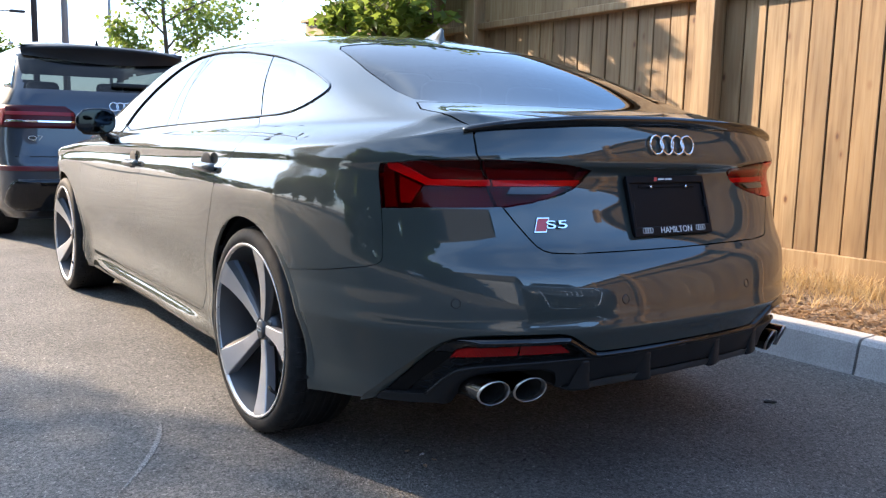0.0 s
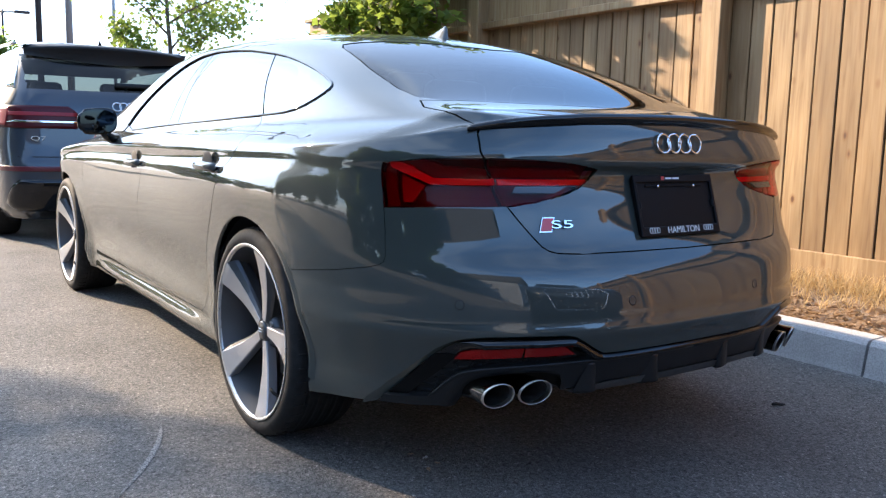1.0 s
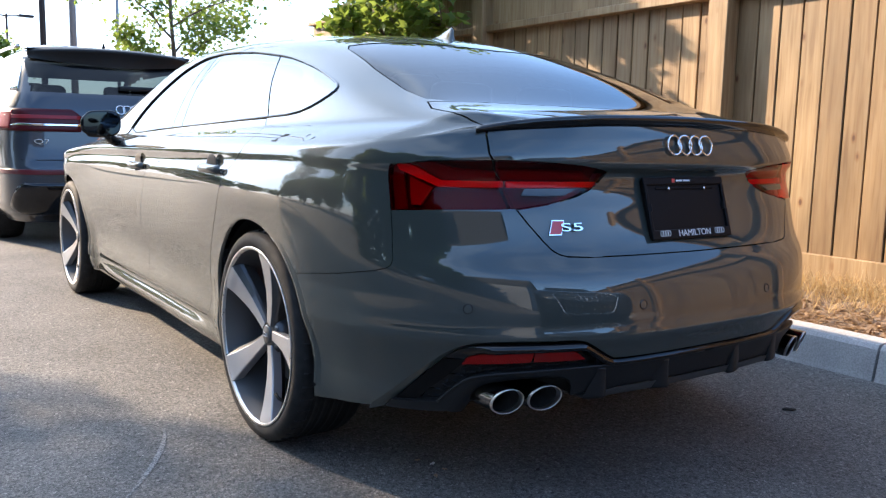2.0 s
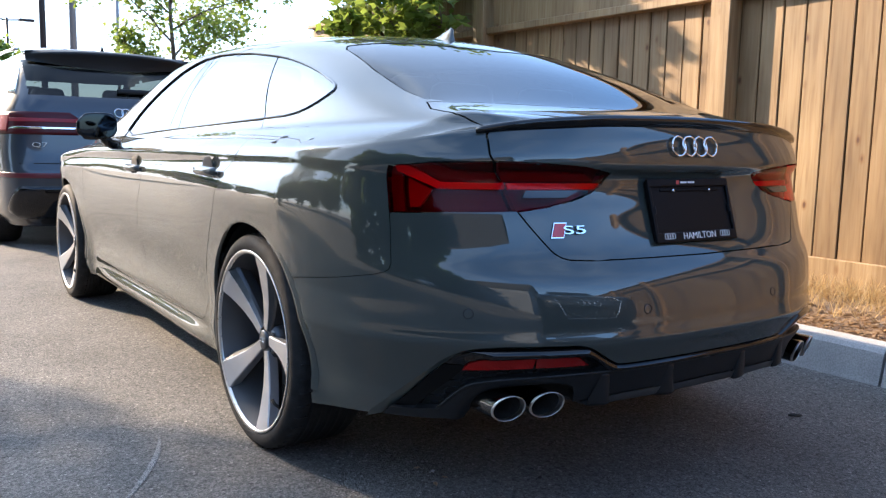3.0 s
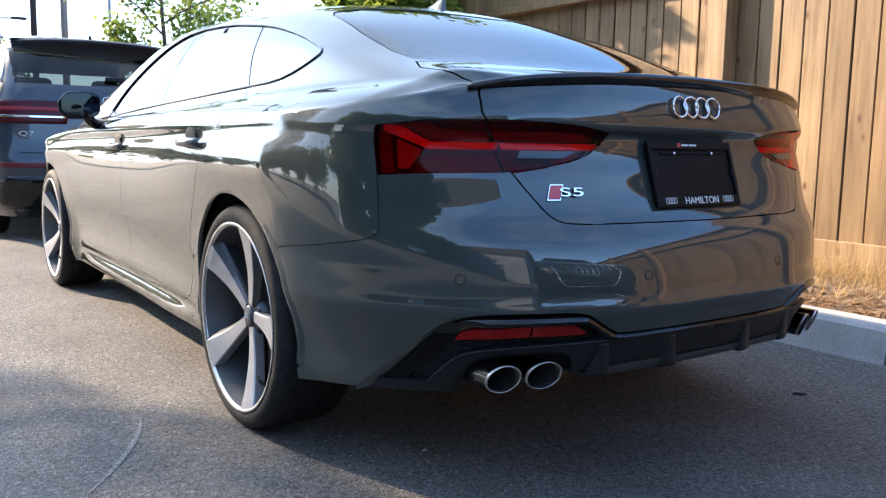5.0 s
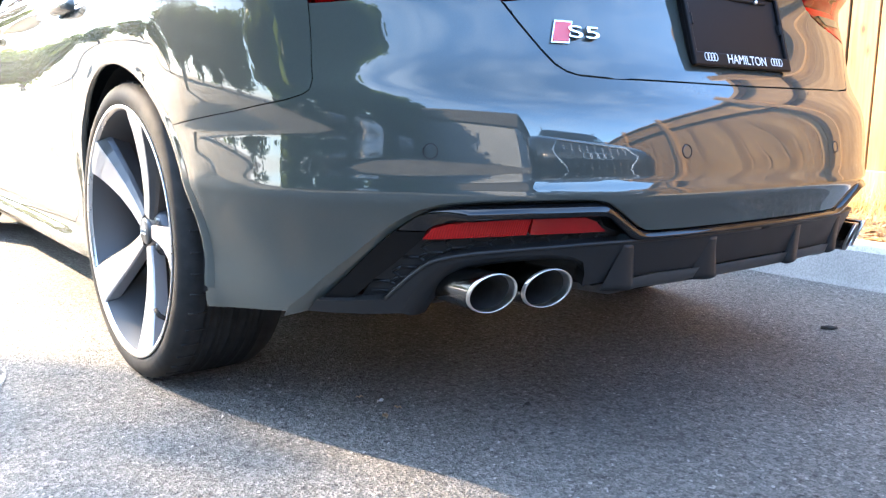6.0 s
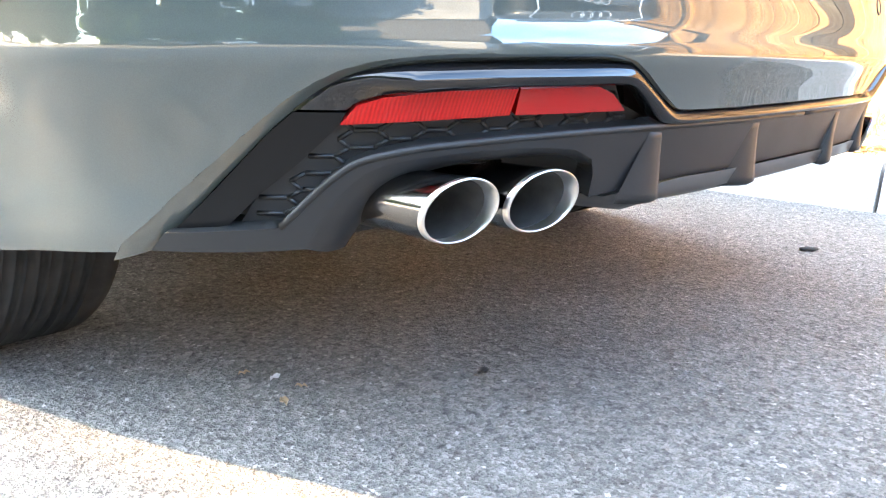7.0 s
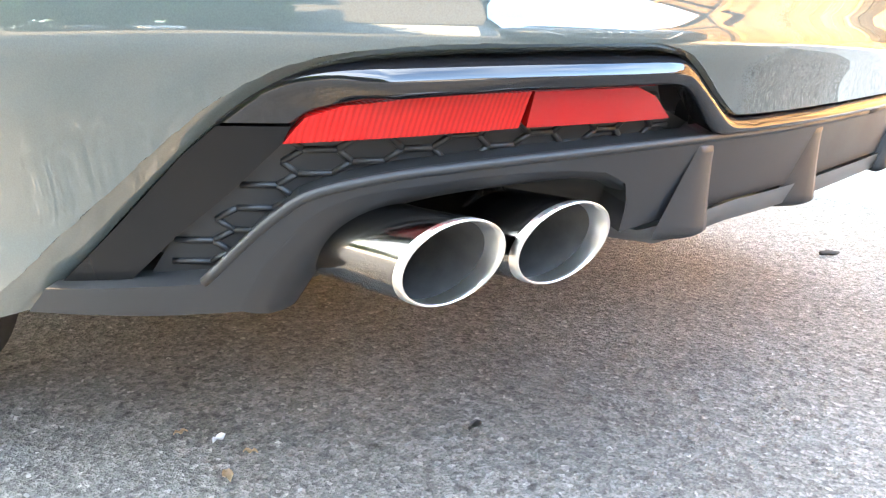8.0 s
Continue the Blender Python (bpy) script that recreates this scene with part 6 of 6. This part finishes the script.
# ---- trees ----
BARK = material("bark", (0.10, 0.075, 0.055), 0.9)
colour_from(BARK, ramp(BARK, noise_node(BARK, 30, 6, stretch=(1, 1, .25)).outputs[0], [(0.3, (0.05, 0.04, 0.032)), (0.7, (0.16, 0.125, 0.095))]).outputs[0])
bump(BARK, noise_node(BARK, 40, 5, stretch=(1, 1, .2)).outputs[0], .8, .02)


def leaf_material(name, dark, light, through):
    m = bpy.data.materials.new(name)
    m.use_nodes = True
    nt = m.node_tree
    b = nt.nodes["Principled BSDF"]
    b.inputs["Roughness"].default_value = .45
    g = nt.nodes.new("ShaderNodeNewGeometry")
    r = ramp(m, g.outputs["Random Per Island"], [(0.0, dark), (1.0, light)])
    nt.links.new(r.outputs[0], b.inputs["Base Color"])
    t, x = nt.nodes.new("ShaderNodeBsdfTranslucent"), nt.nodes.new("ShaderNodeMixShader")
    tint = mixed(m, r.outputs[0], through, .5)
    nt.links.new(tint, t.inputs[0])
    x.inputs[0].default_value = .55
    nt.links.new(b.outputs[0], x.inputs[1])
    nt.links.new(t.outputs[0], x.inputs[2])
    nt.links.new(x.outputs[0], nt.nodes["Material Output"].inputs[0])
    return m


LEAF = leaf_material("maple_leaf", (0.045, 0.085, 0.014), (0.15, 0.215, 0.04), (0.33, 0.42, 0.06))
LEAF_DARK = leaf_material("tree_leaf", (0.035, 0.065, 0.014), (0.10, 0.15, 0.035), (0.20, 0.28, 0.05))


def tree(label, at, height, crown_base, spread, leaves, leaf, mat, seed, trunk=.06, limbs=12, squeeze=(1, 1), loose=.085, full=False):
    rnd = random.Random(seed)
    t = thing("tree", label, "tree", pose(*at))
    bm = bmesh.new()
    top = Vector((rnd.uniform(-.1, .1), rnd.uniform(-.1, .1), height * .93))
    stem = [Vector((0, 0, 0)).lerp(top, k / 8) + Vector((rnd.uniform(-.04, .04), rnd.uniform(-.04, .04), 0)) * (k > 0) for k in range(9)]
    tube(bm, stem, [trunk * (1 - .8 * k / 8) * (1.25 if k == 0 else 1) for k in range(9)], 10)
    tips = []
    for k in range(limbs):
        q = (k + .5) / limbs
        z = crown_base + (height * .88 - crown_base) * q
        start = stem[0].lerp(top, z / (height * .93))
        ang = k * 2.4 + rnd.uniform(-.4, .4)
        reach = spread * (math.sin(math.pi * (.18 + .72 * q)) ** .7) * rnd.uniform(.75, 1.1)
        end = start + Vector((math.cos(ang) * reach * squeeze[0], math.sin(ang) * reach * squeeze[1], reach * rnd.uniform(.35, .7)))
        pts = [start.lerp(end, j / 5) + Vector((rnd.uniform(-.05, .05), rnd.uniform(-.05, .05), .12 * reach * math.sin(math.pi * j / 5) * .5)) * (j > 0) for j in range(6)]
        r0 = trunk * .42 * (1 - .6 * q)
        tube(bm, pts, [r0 * (1 - .8 * j / 5) for j in range(6)], 6)
        for j in range(2, 6):
            for _ in range(2):
                d = Vector((rnd.uniform(-1, 1) * squeeze[0], rnd.uniform(-1, 1) * squeeze[1], rnd.uniform(-.3, .9))).normalized() * reach * rnd.uniform(.2, .45)
                tw = [pts[j], pts[j] + d * .5 + Vector((0, 0, .03)), pts[j] + d]
                tube(bm, tw, [r0 * .3, r0 * .2, r0 * .08], 4)
                tips += [tw[1], tw[2], pts[j].lerp(tw[2], .75)]
    part("trunk", bm, BARK, t)
    verts, faces = [], []
    for _ in range(leaves):
        c = rnd.choice(tips) + Vector((rnd.gauss(0, 1), rnd.gauss(0, 1), rnd.gauss(0, .8))) * spread * loose
        if full:                                                # a closed, rounded crown with a lumpy outline
            d = Vector((rnd.gauss(0, 1), rnd.gauss(0, 1), rnd.gauss(0, 1))).normalized()
            r = rnd.random() ** (1 / 3) * spread * (.97 + .10 * noise.noise(d * 2.2) + .05 * noise.noise(d * 6))
            c = Vector((d.x * r, d.y * r, (height + crown_base) / 2 + d.z * r * (height - crown_base) / 2 / spread))
        s = leaf * rnd.uniform(.6, 1.25)
        m = Euler((rnd.gauss(0, .7), rnd.gauss(0, .7), rnd.uniform(0, 6.28))).to_matrix()
        i = len(verts)
        for x, y, z in ((0, -.5, 0), (.30, -.18, -.06), (.5, .08, -.10), (.24, .16, -.04), (0, .55, -.08), (-.24, .16, -.04), (-.5, .08, -.10), (-.30, -.18, -.06)):
            verts.append(c + m @ Vector((x, y, z)) * s)
        faces += [(i, i + 1, i + 3, i + 4), (i + 1, i + 2, i + 3), (i, i + 4, i + 5, i + 7), (i + 5, i + 6, i + 7)]
    me = bpy.data.meshes.new("crown")
    me.from_pydata(verts, [], faces)
    me.materials.append(mat)
    crown = new("crown", me)
    crown.parent = t
    tagged(crown, kind="stuff")
    return t


tree("young maple with bright green leaves beside the fence", (2.02, 4.05, .15), 3.0, 1.25, 1.0, 4300, .10, LEAF, 3, .05, 16, (.62, 1.1))
tree("young tree with sparse green crown in the car park", (2.45, 11.6, 0), 4.9, 1.5, 1.45, 9500, .078, LEAF, 8, .06, 13)
tree("round green tree far across the car park", (2.5, 36, 0), 4.6, 1.6, 1.5, 3000, .2, LEAF, 12, .1, 12)
# the fourth: an out-of-view crown, added to half-block the sun over the foreground
tree("unseen tall tree added to shade the drive", (-7.46, 8.67, 0), 9.2, 2.0, 2.6, 48000, .068, LEAF_DARK, 21, .12, 22, (.9, .9), .10, True)
for k, (x, y, h) in enumerate(((-19.5, -4.5, 12), (-19, 2.5, 13), (-20, -12, 13))):
    tree("green tree at the far side of the drive", (x, y, 0), h * .75, 1.2, 4.3, 15000, .75, LEAF_DARK, 30 + k, .2, 20, (1, 1), .13)

for k, (x, y) in enumerate(((-9, 48), (-14, 46), (-19, 44), (-24, 41), (-29, 37), (-33, 32), (-36, 26), (-38, 20))):
    tree("green tree in the far row past the drive", (x, y, 0), (3.4 if k < 4 else 8.0) + (k % 3) * .5, 0.6, 2.6 if k < 4 else 4.8, 3500, .5 if k < 4 else .75, LEAF_DARK, 50 + k, .2, 20, (1, 1), .14)

# a clipped hedge behind the cars across the drive
rnd = random.Random(77)
verts, faces = [], []
for _ in range(15000):
    y, z = rnd.uniform(-24, 5), rnd.uniform(.05, 1)
    c = Vector((-19.2 - rnd.random() ** .5 * 1.1, y, z * (2.3 + .25 * math.sin(y * 1.3) + .15 * math.sin(y * 4.1))))
    m = Euler((rnd.gauss(0, .8), rnd.gauss(0, .8), rnd.uniform(0, 6.28))).to_matrix()
    i, s = len(verts), .3 * rnd.uniform(.6, 1.2)
    verts += [c + m @ Vector(p) * s for p in ((0, -.5, 0), (.4, 0, -.06), (0, .55, -.05), (-.4, 0, -.06))]
    faces.append((i, i + 1, i + 2, i + 3))
me = bpy.data.meshes.new("hedge")
me.from_pydata(verts, [], faces)
me.materials.append(LEAF_DARK)
tagged(new("hedge", me), "dark green hedge behind the cars across the drive", "hedge", kind="stuff")

# ---- poles ----
POLE_DARK = material("bronze_pole", (0.035, 0.03, 0.032), 0.5, 0.6)
POLE_GREY = material("galvanised_pole", (0.22, 0.22, 0.24), 0.45, 0.7)


def light_pole(label, x, y, r, h, mat, arms):
    p = thing("light_pole", label, "street lamp", pose(x, y, 0))
    bm = bmesh.new()
    tube(bm, [(0, 0, .0), (0, 0, h)], [r, r * .8], 16)
    part("shaft", bm, mat, p)
    bm = bmesh.new()
    tube(bm, [(0, 0, 0), (0, 0, .5)], r * 2.4, 16)
    part("concrete_base", bm, CONCRETE, p)
    for sgn in arms:
        bm = bmesh.new()
        tube(bm, [(0, 0, h - .1), (sgn * .5, 0, h - .05)], .03, 8)
        arm = part("arm", bm, mat, p)
        bm = bmesh.new()
        lo, hi = sorted((sgn * .45, sgn * 1.05))
        box(bm, (lo, -.16, h - .09), (hi, .16, h + .01), .03, 2)
        part("lamp_head", bm, mat, arm, smooth=False)
    return p


light_pole("dark bronze car park light pole", 1.72, 19.3, .075, 9.0, POLE_DARK, (-1, 1))
light_pole("grey galvanised car park light pole", 2.36, 19.2, .085, 10.0, POLE_GREY, (1,))
light_pole("thin grey light pole far off", 4.3, 23.0, .05, 8.5, POLE_GREY, (1,))
light_pole("far light pole with two lamp heads", 3.35, 37.5, .06, 5.75, POLE_DARK, (-1, 1))

# ---- houses behind, across the street ----
SIDING = material("grey_siding", (0.30, 0.31, 0.33), 0.6)
colour_from(SIDING, ramp(SIDING, noise_node(SIDING, .6, 5).outputs[0], [(0.3, (0.125, 0.15, 0.19)), (0.7, (0.18, 0.21, 0.255))]).outputs[0])
ROOF = material("dark_shingles", (0.04, 0.038, 0.037), 0.85)
bump(ROOF, noise_node(ROOF, 20, 4).outputs[0], .6, .02)


def house(x, y, w, d, h, rise):
    g = thing("house", "grey-sided house with dark pitched roof", "house", pose(x, y, 0), "houses behind the car park")
    bm = bmesh.new()
    box(bm, (-w / 2, -d / 2, 0), (w / 2, d / 2, h), .01)
    part("wall", bm, SIDING, g, smooth=False)
    bm = bmesh.new()
    over = .45
    ridge = [bm.verts.new((sx * (w / 2 + over), 0, h + rise)) for sx in (-1, 1)]
    for sy in (-1, 1):
        eave = [bm.verts.new((sx * (w / 2 + over), sy * (d / 2 + over), h - .12)) for sx in (-1, 1)]
        bm.faces.new((eave[0], eave[1], ridge[1], ridge[0]))
    for sx in (-1, 1):
        bm.faces.new([bm.verts.new((sx * w / 2, y, z)) for y, z in ((-d / 2, h), (d / 2, h), (0, h + rise - .12))])
    bmesh.ops.recalc_face_normals(bm, faces=bm.faces)
    part("roof", bm, ROOF, g, smooth=False)
    return g


house(-14.8, -19.8, 22, 8, 4.4, 4.6)
house(5.5, -34, 10, 9, 5.4, 2.6)

# ---- verge cover: straw grass and wood chips ----
STRAW = leaf_material("dry_grass", (0.38, 0.26, 0.115), (0.60, 0.45, 0.23), (0.45, 0.34, 0.16))
CHIP = leaf_material("wood_chips", (0.20, 0.125, 0.07), (0.50, 0.36, 0.22), (0.3, 0.2, 0.1))


def strew(name, label, mat, count, place, shape, category, seed):
    rnd = random.Random(seed)
    verts, faces = [], []
    for _ in range(count):
        c = Vector(place(rnd))
        pts = shape(rnd)
        i = len(verts)
        verts += [c + p for p in pts]
        n = len(pts) // 2
        faces += [(i + 2 * k, i + 2 * k + 1, i + 2 * k + 3, i + 2 * k + 2) for k in range(n - 1)]
    me = bpy.data.meshes.new(name)
    me.from_pydata(verts, [], faces)
    me.materials.append(mat)
    return tagged(new(name, me), label, category, kind="stuff")


def soil_z(x, y):
    return max(.1, .13 + .06 * min(1, (x - KERB_X - .16) / .7) + .02 * noise.noise((x * 3, y * 3, 0)) + .012 * noise.noise((x * 9, y * 9, 3)))


def straw_place(r):
    y = r.uniform(-3.5, 7.5)
    x = FENCE_X - .04 - abs(r.gauss(0, .22)) - .06 * math.sin(y * 3)
    x = max(x, KERB_X + .22)
    return (x, y, soil_z(x, y) - .005)


def straw_shape(r):
    a, h, lean = r.uniform(0, 6.28), r.uniform(.05, .15), r.uniform(.2, 1.6)
    d, w = Vector((math.cos(a), math.sin(a), 0)), .0022
    side = Vector((-d.y, d.x, 0)) * w
    out = []
    for k in range(4):
        q = k / 3
        p = d * h * lean * q + Vector((0, 0, h * (q - .35 * q * q * lean * .6)))
        out += [p - side * (1 - .7 * q), p + side * (1 - .7 * q)]
    return out


strew("dry_grass", "bleached dry grass along the fence foot", STRAW, 15000, straw_place, straw_shape, "grass", 5)


def chip_place(r):
    x, y = KERB_X + .17 + abs(r.gauss(0, .28)), r.uniform(-3.5, 6)
    x = min(x, FENCE_X - .05)
    return (x, y, soil_z(x, y) + r.uniform(.0, .012))


def chip_shape(r):
    m = Euler((r.gauss(0, .35), r.gauss(0, .35), r.uniform(0, 6.28))).to_matrix()
    l, w = r.uniform(.006, .026), r.uniform(.003, .009)
    return [m @ Vector(p) for p in ((-l, -w, 0), (-l, w, 0), (0, -w * 1.2, .002), (0, w * 1.1, .003), (l, -w, 0), (l, w, 0))]


strew("wood_chips", "brown wood chips behind the kerb", CHIP, 12000, chip_place, chip_shape, "mulch", 6)

# ---- loose bits on the asphalt ----
GRIT = leaf_material("grit", (0.10, 0.095, 0.09), (0.42, 0.40, 0.38), (0.3, 0.3, 0.3))


def grit_place(r):
    y = r.uniform(-3, 3)
    x = KERB_X - abs(r.gauss(0, .09)) - .002 if r.random() < .45 else r.uniform(-1.6, 1.4)
    return (x, y, .0015)


def grit_shape(r):
    m = Euler((r.gauss(0, .5), r.gauss(0, .5), r.uniform(0, 6.28))).to_matrix()
    l, w = r.uniform(.001, .0042), r.uniform(.001, .003)
    return [m @ Vector(p) for p in ((-l, -w, 0), (-l, w, 0), (0, -w, l * .8), (0, w, l * .8), (l, -w, 0), (l, w, 0))]


strew("grit", "loose grit and stone chips on the asphalt", GRIT, 5000, grit_place, grit_shape, "gravel", 7)
DRY_LEAF = material("dry_leaf", (0.36, 0.25, 0.15), 0.8)
TWIG = material("dark_twig", (0.035, 0.03, 0.026), 0.85)
for x, y, s, a, mat, nm, lab in ((-.552, -.482, .012, .3, WHITE_PRINT, "paper_scrap", "tiny white scrap on the asphalt"), (-.593, -.560, .013, 1.2, DRY_LEAF, "dead_leaf", "small curled brown leaf on the asphalt"),
                                 (-.545, -.535, .009, 2.2, DRY_LEAF, "dead_leaf", "small curled brown leaf on the asphalt"), (-.318, -.684, .016, .2, GREY_SATIN, "dead_leaf", "grey flattened leaf on the asphalt"),
                                 (-.575, -.436, .009, 2.9, DRY_LEAF, "dead_leaf", "small curled brown leaf on the asphalt")):
    bm = bmesh.new()
    rows = [[Vector((s * (k / 3 - 1), s * .5 * math.sin(math.pi * k / 6) * q, .002 + .004 * math.sin(k) ** 2 + .003 * abs(q))) for q in (-1, -.4, .4, 1)] for k in range(7)]
    sheet(bm, rows)
    bmesh.ops.solidify(bm, geom=bm.faces, thickness=.0006)
    ob = mesh_ob(nm, bm, mat)
    ob.matrix_world = pose(x, y, 0, 0, 0, math.degrees(a))
    tagged(ob, lab, "leaf" if "leaf" in nm else "litter")
bm = bmesh.new()
tube(bm, [(-.022, 0, .006), (-.005, .003, .007), (.01, -.002, .006), (.024, .002, .006)], [.005, .006, .0055, .004], 7)
ob = tagged(mesh_ob("twig", bm, TWIG), "short dark twig lying on the asphalt", "twig")
ob.matrix_world = pose(.848, -.742, 0, 0, 0, -38)
# a pale scrape curving over the asphalt
SCRAPE = material("scrape_mark", (0.34, 0.32, 0.30), 0.9)
colour_from(SCRAPE, ramp(SCRAPE, noise_node(SCRAPE, 220, 3).outputs[0], [(0.44, (0.085, 0.083, 0.08)), (0.60, (0.28, 0.268, 0.25))]).outputs[0])
bm = bmesh.new()
rows = []
for k in range(31):
    q = k / 30
    x, y = -1.13 - .26 * q ** 1.5, .24 - .52 * q
    w = .002 + .007 * math.sin(math.pi * q) + .004 * noise.noise((q * 21, 0, 0))
    rows.append([(x - w * 1.4, y, .0016), (x, y, .0022), (x + w * .8, y, .0016)])
sheet(bm, rows)
tagged(mesh_ob("scrape_mark", bm, SCRAPE), "pale curved scrape on the asphalt", "mark", kind="structure")
